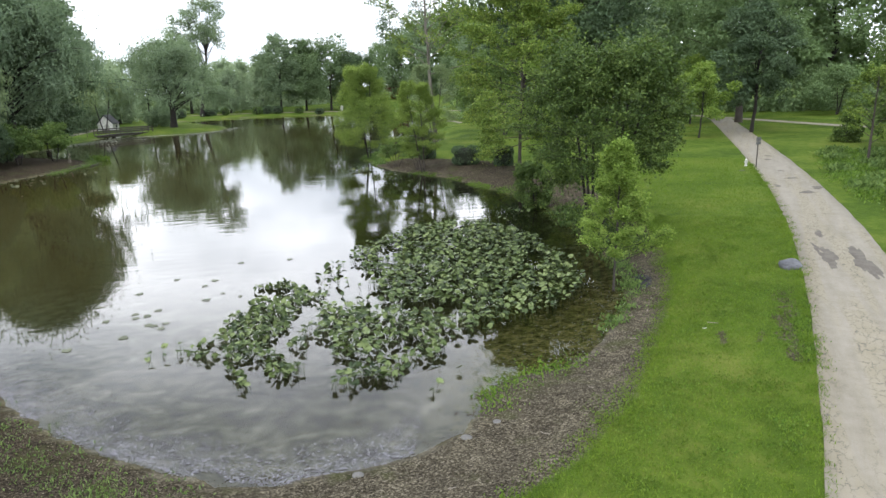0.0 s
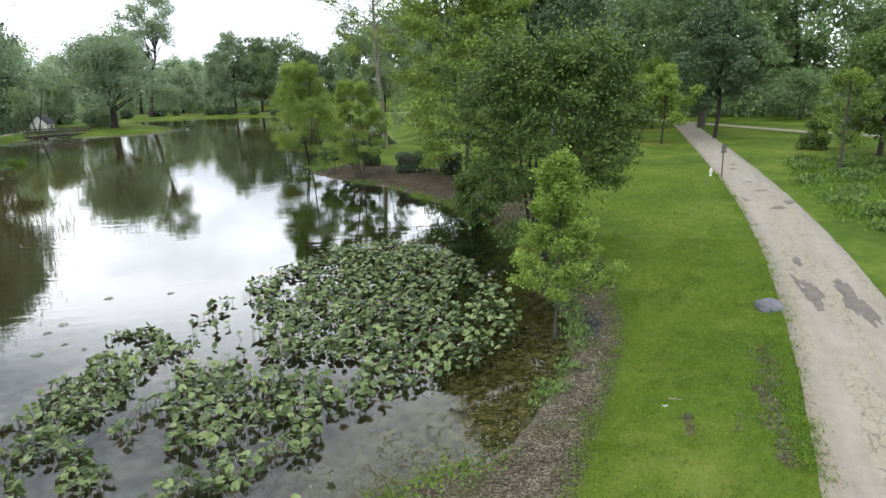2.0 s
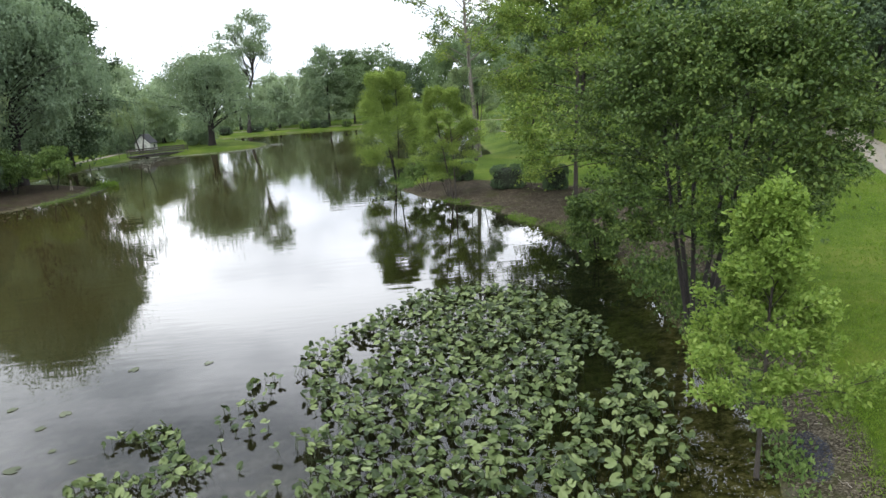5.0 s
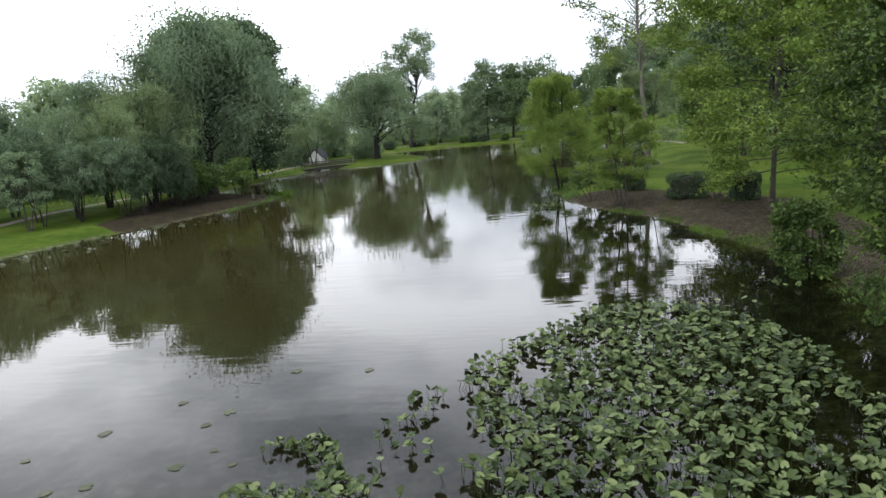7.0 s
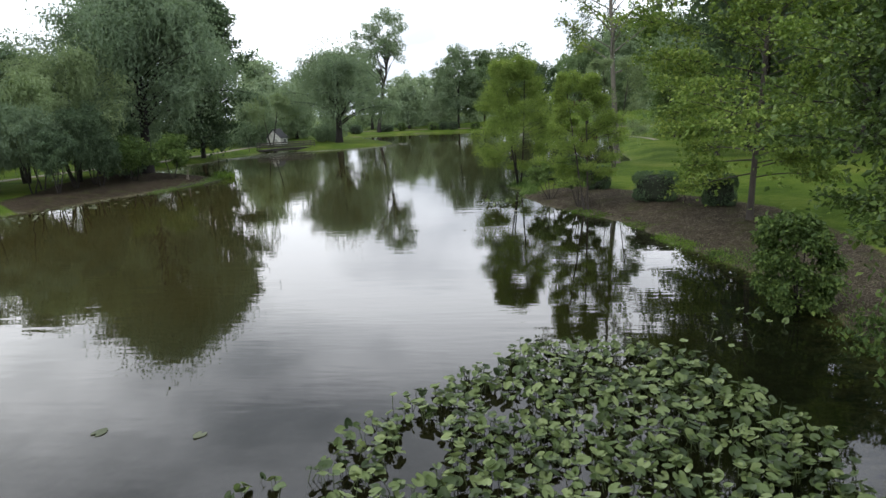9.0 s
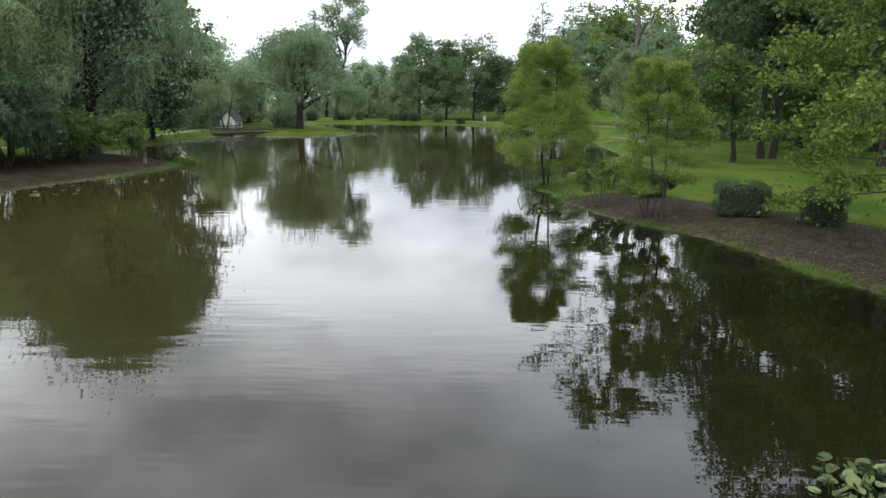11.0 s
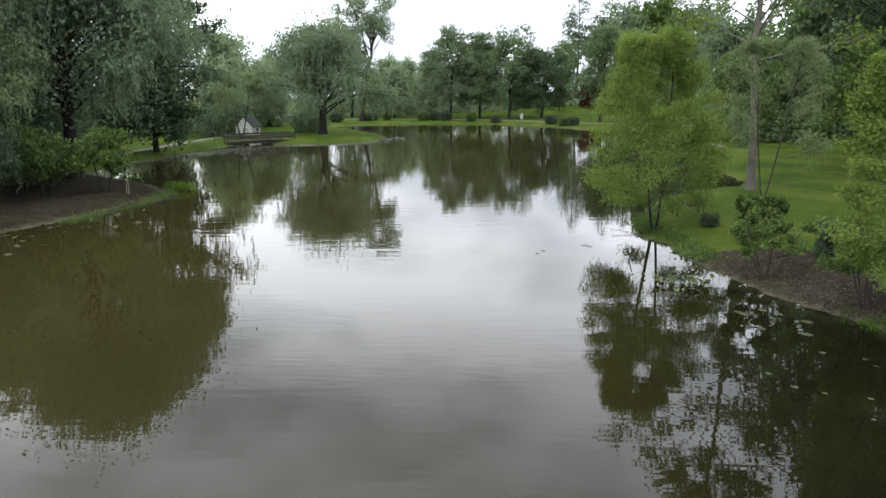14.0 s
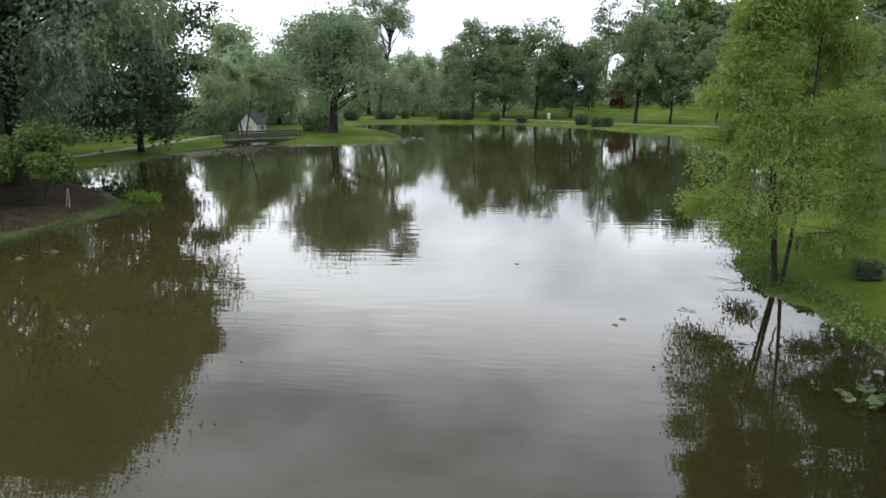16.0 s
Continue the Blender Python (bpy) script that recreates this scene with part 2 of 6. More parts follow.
def water_material():
    """Murky pond water: clear in the shallows, turbid with depth, a mirror at low angles."""
    m, nd, lk, p = material("pond_water")
    pos = world_pos(nd)
    murk_tone = nd.new("ShaderNodeAttribute")
    murk_tone.attribute_name = "murk_tone"
    lk.new(mix_rgb(nd, lk, murk_tone.outputs["Fac"], (0.0034, 0.0044, 0.0020), (0.0350, 0.0295, 0.0096)), p.inputs["Base Color"])
    p.inputs["Roughness"].default_value = 0.015
    p.inputs["IOR"].default_value = 1.36
    mp = nd.new("ShaderNodeMapping")
    mp.vector_type = "TEXTURE"
    mp.inputs["Rotation"].default_value = (0, 0, radians(18))
    mp.inputs["Scale"].default_value = (2.4, 0.53, 1.0)
    lk.new(pos, mp.inputs["Vector"])
    n1 = noise_node(nd, lk, 1.0, 1, 0.4, mp.outputs["Vector"])
    n2 = noise_node(nd, lk, 0.11, 3, 0.55, pos)
    breeze = ramp(nd, [(0.50, (0.10, 0.10, 0.10)), (0.68, (0.60, 0.60, 0.60))])
    lk.new(n2.outputs["Fac"], breeze.inputs["Fac"])
    h = nd.new("ShaderNodeMath")
    h.operation = "MULTIPLY"
    lk.new(n1.outputs["Fac"], h.inputs[0])
    depth = nd.new("ShaderNodeAttribute")
    depth.attribute_name = "turbid"
    calm = nd.new("ShaderNodeMath")
    calm.operation = "MULTIPLY"
    lk.new(breeze.outputs["Color"], calm.inputs[0])
    lk.new(depth.outputs["Fac"], calm.inputs[1])
    lk.new(calm.outputs[0], h.inputs[1])
    mpf = nd.new("ShaderNodeMapping")
    mpf.vector_type = "TEXTURE"
    mpf.inputs["Rotation"].default_value, mpf.inputs["Scale"].default_value = (0, 0, radians(14)), (0.85, 0.19, 1.0)
    lk.new(pos, mpf.inputs["Vector"])
    fine = nd.new("ShaderNodeMath")
    fine.operation = "MULTIPLY_ADD"
    still = nd.new("ShaderNodeMath")
    still.operation = "POWER"
    still.inputs[1].default_value = 2.0
    lk.new(depth.outputs["Fac"], still.inputs[0])
    calm2 = nd.new("ShaderNodeMath")
    calm2.operation = "MULTIPLY"
    calm2.inputs[1].default_value = 0.085
    lk.new(still.outputs[0], calm2.inputs[0])
    lk.new(calm2.outputs[0], fine.inputs[1])
    lk.new(noise_node(nd, lk, 1.0, 1, 0.4, mpf.outputs["Vector"]).outputs["Fac"], fine.inputs[0])
    lk.new(h.outputs[0], fine.inputs[2])
    nrm = bump_node(nd, lk, fine.outputs[0], 1.0, 0.016)
    lk.new(nrm, p.inputs["Normal"])
    clear = nd.new("ShaderNodeBsdfTransparent")
    clear.inputs["Color"].default_value = (0.80, 0.82, 0.70, 1)
    gl = nd.new("ShaderNodeBsdfGlossy")
    gl.inputs["Roughness"].default_value = 0.015
    lk.new(nrm, gl.inputs["Normal"])
    fr = nd.new("ShaderNodeFresnel")
    fr.inputs["IOR"].default_value = 1.36
    lk.new(nrm, fr.inputs["Normal"])
    shallow = nd.new("ShaderNodeMixShader")
    lk.new(fr.outputs[0], shallow.inputs[0])
    lk.new(clear.outputs[0], shallow.inputs[1])
    lk.new(gl.outputs[0], shallow.inputs[2])
    at = nd.new("ShaderNodeAttribute")
    at.attribute_name = "turbid"
    mx = nd.new("ShaderNodeMixShader")
    lk.new(at.outputs["Fac"], mx.inputs[0])
    lk.new(shallow.outputs[0], mx.inputs[1])
    lk.new(p.outputs[0], mx.inputs[2])
    lk.new(mx.outputs[0], nd["Material Output"].inputs["Surface"])
    return m


def path_material():
    m, nd, lk, p = material("worn_asphalt")
    pos = world_pos(nd)
    grit, mid, wide = noise_node(nd, lk, 60, 5, 0.7, pos), noise_node(nd, lk, 2.5, 5, 0.6, pos), noise_node(nd, lk, 0.5, 3, 0.5, pos)
    base = ramp(nd, [(0.28, (0.112, 0.096, 0.066)), (0.42, (0.162, 0.144, 0.106)), (0.55, (0.188, 0.169, 0.130)), (0.78, (0.238, 0.217, 0.174))])
    s = nd.new("ShaderNodeMath")
    s.operation = "MULTIPLY_ADD"
    s.inputs[1].default_value = 0.5
    lk.new(grit.outputs["Fac"], s.inputs[0])
    s2 = nd.new("ShaderNodeMath")
    s2.operation = "MULTIPLY_ADD"
    s2.inputs[1].default_value = 0.5
    lk.new(mid.outputs["Fac"], s2.inputs[0])
    lk.new(s2.outputs[0], s.inputs[2])
    streak = noise_node(nd, lk, 1.0, 5, 0.65, pos)
    mps = nd.new("ShaderNodeMapping")
    mps.vector_type = "TEXTURE"
    mps.inputs["Rotation"].default_value, mps.inputs["Scale"].default_value = (0, 0, radians(-20)), (0.42, 3.6, 1)
    lk.new(pos, mps.inputs["Vector"])
    lk.new(mps.outputs["Vector"], streak.inputs["Vector"])
    s3 = nd.new("ShaderNodeMath")
    s3.operation = "MULTIPLY_ADD"
    s3.inputs[1].default_value, s3.inputs[2].default_value = 0.55, -0.27
    lk.new(streak.outputs["Fac"], s3.inputs[0])
    lk.new(s3.outputs[0], s2.inputs[2])
    lk.new(s.outputs[0], base.inputs["Fac"])
    # crazed cracks along the wheel tracks
    mpc = nd.new("ShaderNodeMapping")
    mpc.vector_type = "TEXTURE"
    mpc.inputs["Rotation"].default_value, mpc.inputs["Scale"].default_value = (0, 0, radians(-20)), (0.27, 0.72, 1)
    lk.new(mix_rgb(nd, lk, 0.55, pos, noise_node(nd, lk, 2.6, 6, 0.7, pos).outputs["Color"], "ADD"), mpc.inputs["Vector"])
    vor = nd.new("ShaderNodeTexVoronoi")
    vor.feature = "DISTANCE_TO_EDGE"
    vor.inputs["Scale"].default_value = 1.5
    lk.new(mpc.outputs["Vector"], vor.inputs["Vector"])
    cr = ramp(nd, [(0.0, (1, 1, 1)), (0.016, (0.6, 0.6, 0.6)), (0.042, (0, 0, 0))])
    lk.new(vor.outputs["Distance"], cr.inputs["Fac"])
    mpw = nd.new("ShaderNodeMapping")
    mpw.vector_type = "TEXTURE"
    mpw.inputs["Rotation"].default_value, mpw.inputs["Scale"].default_value = (0, 0, radians(-20)), (0.62, 9.0, 1)
    lk.new(pos, mpw.inputs["Vector"])
    where = ramp(nd, [(0.46, (0, 0, 0)), (0.57, (0.95, 0.95, 0.95))])
    lk.new(noise_node(nd, lk, 1.0, 3, 0.5, mpw.outputs["Vector"]).outputs["Fac"], where.inputs["Fac"])
    sandy = mix_rgb(nd, lk, 1.0, where.outputs["Color"], (0.34, 0.34, 0.34), "MULTIPLY")
    crack = mix_rgb(nd, lk, 1.0, cr.outputs["Color"], where.outputs["Color"], "MULTIPLY")
    c1 = mix_rgb(nd, lk, crack, mix_rgb(nd, lk, sandy, base.outputs["Color"], (0.215, 0.185, 0.105)), (0.040, 0.035, 0.026))
    lk.new(c1, p.inputs["Base Color"])
    p.inputs["Roughness"].default_value = 0.85
    lk.new(bump_node(nd, lk, s.outputs[0], 0.5, 0.012), p.inputs["Normal"])
    return m


M_GROUND, M_WATER, M_PATH = ground_material(), water_material(), path_material()
M_BARK = bark_material("grey_brown_bark", (0.018, 0.015, 0.012), (0.075, 0.062, 0.050))
M_BARK_DARK = bark_material("dark_wet_bark", (0.007, 0.006, 0.005), (0.032, 0.026, 0.022))
M_BARK_PALE = bark_material("pale_peeling_bark", (0.028, 0.023, 0.017), (0.25, 0.23, 0.19), 2.6)
L_WILLOW = leafy("willow_leaves", (0.043, 0.068, 0.043), (0.086, 0.121, 0.075), (0.135, 0.176, 0.110), 0.49, 0.3, vary=0.2)
L_WILLOW_LIGHT = leafy("light_willow_leaves", (0.066, 0.094, 0.050), (0.110, 0.146, 0.074), (0.155, 0.194, 0.104), 0.5, 0.3, vary=0.3)
L_DARK = leafy("dark_green_leaves", (0.025, 0.042, 0.024), (0.048, 0.075, 0.040), (0.083, 0.118, 0.061), 0.38, vary=0.35)
L_WOOD = leafy("woodland_leaves", (0.046, 0.076, 0.035), (0.084, 0.126, 0.056), (0.124, 0.170, 0.078), 0.42, 0.2, vary=0.3)
L_DEEP = leafy("deep_green_leaves", (0.014, 0.026, 0.008), (0.044, 0.075, 0.018), (0.128, 0.172, 0.042), 0.18, 0.75, 0.55, 0.14, vary=0.42)
# pale and greyed: distance haze is put into these leaf colours
L_HAZE = leafy("hazed_woodland_leaves", (0.104, 0.140, 0.094), (0.150, 0.192, 0.126), (0.186, 0.226, 0.154), 0.5, 0.12, vary=0.25)
L_FAR = leafy("far_lawn_leaves", (0.040, 0.066, 0.032), (0.072, 0.106, 0.052), (0.106, 0.146, 0.074), 0.45, 0.15, vary=0.25)
L_SHORE = leafy("shore_tree_leaves", (0.056, 0.084, 0.054), (0.096, 0.132, 0.080), (0.136, 0.174, 0.108), 0.5, 0.15, vary=0.25)
L_MID = leafy("mid_green_leaves", (0.028, 0.052, 0.014), (0.062, 0.100, 0.028), (0.112, 0.158, 0.048), 0.36)
L_FRESH = leafy("fresh_green_leaves", (0.034, 0.062, 0.012), (0.086, 0.130, 0.026), (0.166, 0.206, 0.050), 0.34, 0.5)
L_FEATHER = leafy("feathery_yellow_green_leaves", (0.047, 0.077, 0.017), (0.090, 0.130, 0.029), (0.144, 0.179, 0.047), 0.55, 0.7, vary=0.3)
L_SPRING = leafy("spring_green_leaves", (0.050, 0.084, 0.014), (0.096, 0.146, 0.028), (0.160, 0.208, 0.054), 0.44, 0.6)
L_RED = leafy("maroon_leaves", (0.03, 0.008, 0.008), (0.055, 0.014, 0.014), (0.085, 0.025, 0.02))
L_PAD = leafy("lily_leaves", (0.018, 0.031, 0.009), (0.062, 0.090, 0.027), (0.138, 0.174, 0.066), 0.06, 0.8, 0.45, 0.2, vary=0.8)
L_WEED = leafy("weed_leaves", (0.028, 0.056, 0.009), (0.056, 0.100, 0.014), (0.100, 0.145, 0.026))


# ---------- mesh helpers ----------
def mesh_object(name, verts, quads, mat, parent=None, label="", smooth=False):
    """A mesh object from arrays: verts (n, 3), faces (m, 3 or 4)."""
    verts, quads = np.asarray(verts, np.float32), np.asarray(quads, np.int32)
    me = bpy.data.meshes.new(name)
    k = quads.shape[1]
    me.vertices.add(len(verts))
    me.vertices.foreach_set("co", verts.ravel())
    me.loops.add(quads.size)
    me.loops.foreach_set("vertex_index", quads.ravel())
    me.polygons.add(len(quads))
    me.polygons.foreach_set("loop_start", np.arange(0, quads.size, k, dtype=np.int32))
    me.polygons.foreach_set("use_smooth", np.full(len(quads), smooth))
    me.update(calc_edges=True)
    me.materials.append(mat)
    ob = new(name, me)
    if parent is not None:
        ob.parent = parent
    if label:
        ob["label"] = label
    return ob


def part(name, bm, mat, parent, label="", smooth=False):
    """A bmesh as one mesh object under a thing or under a part."""
    me = bpy.data.meshes.new(name)
    if smooth:
        for f in bm.faces:
            f.smooth = True
    bm.to_mesh(me)
    bm.free()
    me.materials.append(mat)
    ob = new(name, me)
    if parent is not None:
        ob.parent = parent
    if label:
        ob["label"] = label
    return ob


def thing(name, x, y, z=0.0, turn=0.0, label="", category="", group="", kind=""):
    e = new(name)
    e.matrix_basis = pose(x, y, z, 0, 0, turn)
    e.empty_display_size = 0.2
    return tagged(e, label, category, group, kind)


def box_bm(size, at=(0, 0, 0), bevel=0.0, bm=None, turn=None):
    bm = bm or bmesh.new()
    m = Matrix.Translation(at) @ (turn or Matrix.Identity(4)) @ Matrix.Diagonal((*size, 1))
    made = bmesh.ops.create_cube(bm, size=1.0, matrix=m)["verts"]
    if bevel:
        edges = list({e for v in made for e in v.link_edges})
        bmesh.ops.bevel(bm, geom=edges, offset=bevel, segments=2, affect="EDGES")
    return bm


def tube(path, radii, sides=7):
    """Verts and quads of a tapered tube along points."""
    path, radii = np.asarray(path, float), np.asarray(radii, float)
    n = len(path)
    tang = np.gradient(path, axis=0)
    tang /= np.linalg.norm(tang, axis=1)[:, None] + 1e-9
    ref = np.where(np.abs(tang[:, 2:3]) > 0.9, [[1.0, 0, 0]], [[0, 0, 1.0]])
    u = np.cross(tang, ref)
    u /= np.linalg.norm(u, axis=1)[:, None] + 1e-9
    w = np.cross(tang, u)
    a = np.linspace(0, 2 * np.pi, sides, endpoint=False)
    ring = (np.cos(a)[None, :, None] * u[:, None] + np.sin(a)[None, :, None] * w[:, None]) * radii[:, None, None] + path[:, None]
    i, j = np.meshgrid(np.arange(n - 1), np.arange(sides), indexing="ij")
    k = (j + 1) % sides
    quads = np.stack([i * sides + j, i * sides + k, (i + 1) * sides + k, (i + 1) * sides + j], -1).reshape(-1, 4)
    return ring.reshape(-1, 3), quads


def joined(pieces):
    vs, qs, off = [], [], 0
    for v, q in pieces:
        vs.append(v)
        qs.append(q + off)
        off += len(v)
    return np.concatenate(vs), np.concatenate(qs)


def leaf_quads(at, along, normal, length, width, fold=0.18):
    """Diamond leaves: base at the point, pointing along, folded a little on the midrib."""
    along = along / (np.linalg.norm(along, axis=1)[:, None] + 1e-9)
    side = np.cross(along, normal)
    side /= np.linalg.norm(side, axis=1)[:, None] + 1e-9
    up = np.cross(side, along)
    length, width = np.asarray(length)[:, None], np.asarray(width)[:, None]
    mid = at + along * length * 0.45
    v = np.stack([at, mid + side * width * 0.5 + up * width * fold, at + along * length - up * length * 0.08, mid - side * width * 0.5 + up * width * fold], 1)
    q = np.arange(len(at) * 4, dtype=np.int32).reshape(-1, 4)
    return v.reshape(-1, 3), q


def unit(rng, n):
    v = rng.normal(size=(n, 3))
    return v / np.linalg.norm(v, axis=1)[:, None]


def clump_leaves(rng, centres, radii, count, length, width, squash=0.75, droop=0.25):
    """Leaves scattered in the outer part of many small clumps."""
    w = radii**2.2
    pick = rng.choice(len(radii), count, p=w / w.sum())
    d = unit(rng, count)
    rad = radii[pick] * (0.35 + 0.75 * rng.random(count) ** 0.6)
    at = centres[pick] + d * rad[:, None] * [1, 1, squash]
    along = d + unit(rng, count) * 0.9
    along[:, 2] -= droop
    nrm = d * 0.5 + unit(rng, count) * 0.8 + [0, 0, 0.9]
    s = rng.uniform(0.65, 1.3, count)
    return leaf_quads(at, along, nrm, length * s, width * s)


def strands(rng, starts, lengths, per, leaf, width, sway=0.25):
    """Hanging willow strands with narrow leaves, and their starts' drift."""
    n = len(starts)
    f = np.linspace(0.0, 1.0, per)[None, :]
    lean = rng.normal(0, sway, (n, 1, 2))
    at = np.repeat(starts[:, None, :], per, 1)
    drop = lengths[:, None] * f
    at[..., 2] -= drop
    at[..., :2] += lean * (f**1.5)[..., None] + rng.normal(0, 0.08, (n, per, 2))
    at = at.reshape(-1, 3)
    along = rng.normal(0, 0.35, (len(at), 3)) + [0, 0, -1.0]
    return leaf_quads(at, along, unit(rng, len(at)), leaf * rng.uniform(0.7, 1.3, len(at)), np.full(len(at), width), 0.1)


def limb(rng, a, b, r0, r1, sag=0.15, n=6):
    a, b = np.asarray(a, float), np.asarray(b, float)
    f = np.linspace(0, 1, n)[:, None]
    mid = (a + b) / 2 + [0, 0, np.linalg.norm(b - a) * sag] + rng.normal(0, 0.04, 3) * np.linalg.norm(b - a)
    p = (1 - f) ** 2 * a + 2 * f * (1 - f) * mid + f**2 * b
    return p, np.linspace(r0, r1, n)


def profile(shape, h):
    """Crown half-width at height h (0 foot of the crown, 1 top)."""
    if shape == "round":
        return np.sqrt(np.maximum(0, 1 - (2 * h - 0.9) ** 2 / 1.21))
    if shape == "broad":
        return np.maximum(0, 1 - h**2.6) ** 0.6 * (0.75 + 0.25 * np.minimum(1, h * 4))
    if shape == "flame":
        return np.minimum(1, (0.55 + 0.45 * np.minimum(1, h * 5)) * 1.22 * np.maximum(0.05, 1 - h) ** 0.72)
    if shape == "cone":
        return np.maximum(0.05, 1 - h) ** 0.85
    if shape == "vase":
        return 0.45 + 0.55 * np.sin(np.pi * np.minimum(1, h * 0.62 + 0.12)) - 0.35 * h**4
    return np.maximum(0, 1 - (2 * h - 1) ** 2) ** 0.5 * 0.85 + 0.12


def build_tree(name, x, y, height, radius, leaves, bark, seed=1, foot=0.25, shape="round", stems=1, trunk_r=None, count=9000,
               leaf=0.3, width=0.2, clumps=60, clump=0.26, hollow=0.55, lean=(0, 0), spread=0.6, weeping=0.0, strand_n=0, base_z=0.5,
               label="", group="", fork=0.3, squash=0.75, droop=0.25, limbs=28, turn=0.0, category="tree", lobes=0, lobe=0.4, inner=0, taper=0.86, limb_r=0.34,
               straight=0.12):
    """A tree: tapered stems, limbs reaching to leaf clumps, and a crown of single leaves."""
    rng = np.random.default_rng(seed)
    root = thing(name, x, y, base_z, turn, label, category, group)
    z0, top = height * foot, height
    h = rng.random(clumps) ** 0.85
    ang = rng.uniform(0, 2 * np.pi, clumps)
    rr = radius * profile(shape, h) * np.maximum(hollow, rng.random(clumps) ** 0.45) * rng.uniform(0.85, 1.12, clumps)
    cen = np.stack([np.cos(ang) * rr + lean[0] * h, np.sin(ang) * rr + lean[1] * h, z0 + (top - z0) * h * 0.94], 1)
    if lobes:
        lh = (np.arange(lobes) + rng.uniform(0.2, 0.8, lobes)) / lobes
        la = np.arange(lobes) * 2.4 + rng.uniform(-0.5, 0.5, lobes) + seed
        lrad = radius * lobe * rng.uniform(0.7, 1.2, lobes)
        lr = np.maximum(0, radius * profile(shape, lh) * rng.uniform(0.8, 1.15, lobes) - lrad * 0.8)
        lc = np.stack([np.cos(la) * lr + lean[0] * lh, np.sin(la) * lr + lean[1] * lh, z0 + (top - z0) * (0.06 + 0.86 * lh)], 1)
        pick = rng.choice(lobes, clumps, p=lrad**2 / (lrad**2).sum())
        d = unit(rng, clumps) + [0, 0, 0.25]
        cen = lc[pick] + d * (lrad[pick] * rng.uniform(0.55, 1.05, clumps))[:, None] * [1, 1, 0.85]
        cen[:, 2] = np.clip(cen[:, 2], z0 * rng.uniform(0.7, 1.25, clumps), top)
    crad = radius * clump * rng.uniform(0.6, 1.25, clumps)
    trunk_r = trunk_r or height * 0.018
    tops = []
    for s in range(stems):
        a = 2 * np.pi * s / max(1, stems) + rng.uniform(0, 1)
        off = 0.0 if stems == 1 else trunk_r * 1.6
        reach = straight * radius if stems == 1 else spread * radius * 0.6
        end = np.array([np.cos(a) * reach + lean[0] * 0.6, np.sin(a) * reach + lean[1] * 0.6, height * (0.84 if stems == 1 else 0.72)])
        f = np.linspace(0, 1, 10)[:, None]
        p = np.array([np.cos(a) * off, np.sin(a) * off, -0.15]) * (1 - f) + end * f + rng.normal(0, (0.010 if straight > 0.1 else 0.003) * height, (10, 3)) * np.sin(np.pi * f)
        r = trunk_r * (1.0 if stems == 1 else 0.75) * (1 - taper * f[:, 0]) + 0.006 * height * 0.3
        r[0] *= 1.25
        v, q = tube(p, r, 9)
        pieces = [(v, q)]
        order = rng.permutation(clumps)[: limbs // stems]
        for c in order:
            if stems > 1 and (cen[c, :2] @ end[:2]) < 0 and rng.random() < 0.7:
                continue
            k = np.clip(cen[c, 2] / p[-1, 2] * rng.uniform(0.45, 0.85), fork * rng.uniform(0.7, 1.5), 0.96) * 9
            at = np.array([np.interp(k, np.arange(10), p[:, j]) for j in range(3)])
            lp, lr = limb(rng, at, cen[c], np.interp(k, np.arange(10), r) * limb_r * rng.uniform(0.6, 1.1), 0.0012 * height + 0.005, 0.10 if not weeping else 0.22)
            mesh_object("branch", *tube(lp, lr, 5), bark, root, smooth=True)
        mesh_object("trunk" if stems == 1 else "stem", *pieces[0], bark, root, smooth=True)
        tops.append(end)
    body = [clump_leaves(rng, cen, crad, count, leaf, width, squash, droop)]
    if inner:
        mid = cen.mean(0)
        body.append(clump_leaves(rng, mid + (cen - mid) * 0.72, crad * 0.9, inner, leaf * 1.9, width * 2.1, squash, droop))
    if strand_n:
        pick = rng.choice(clumps, strand_n)
        d = unit(rng, strand_n)
        st = cen[pick] + d * crad[pick][:, None] * [1.0, 1.0, 0.5]
        ln = np.minimum(weeping * rng.uniform(0.5, 1.2, strand_n), np.maximum(0.3, st[:, 2] - rng.uniform(0.6, 3.0, strand_n)))
        body.append(strands(rng, st, ln, 14, leaf * 1.1, width * 0.7, 0.22))
    v, q = joined(body)
    mesh_object("crown", v, q, leaves, root)
    return root


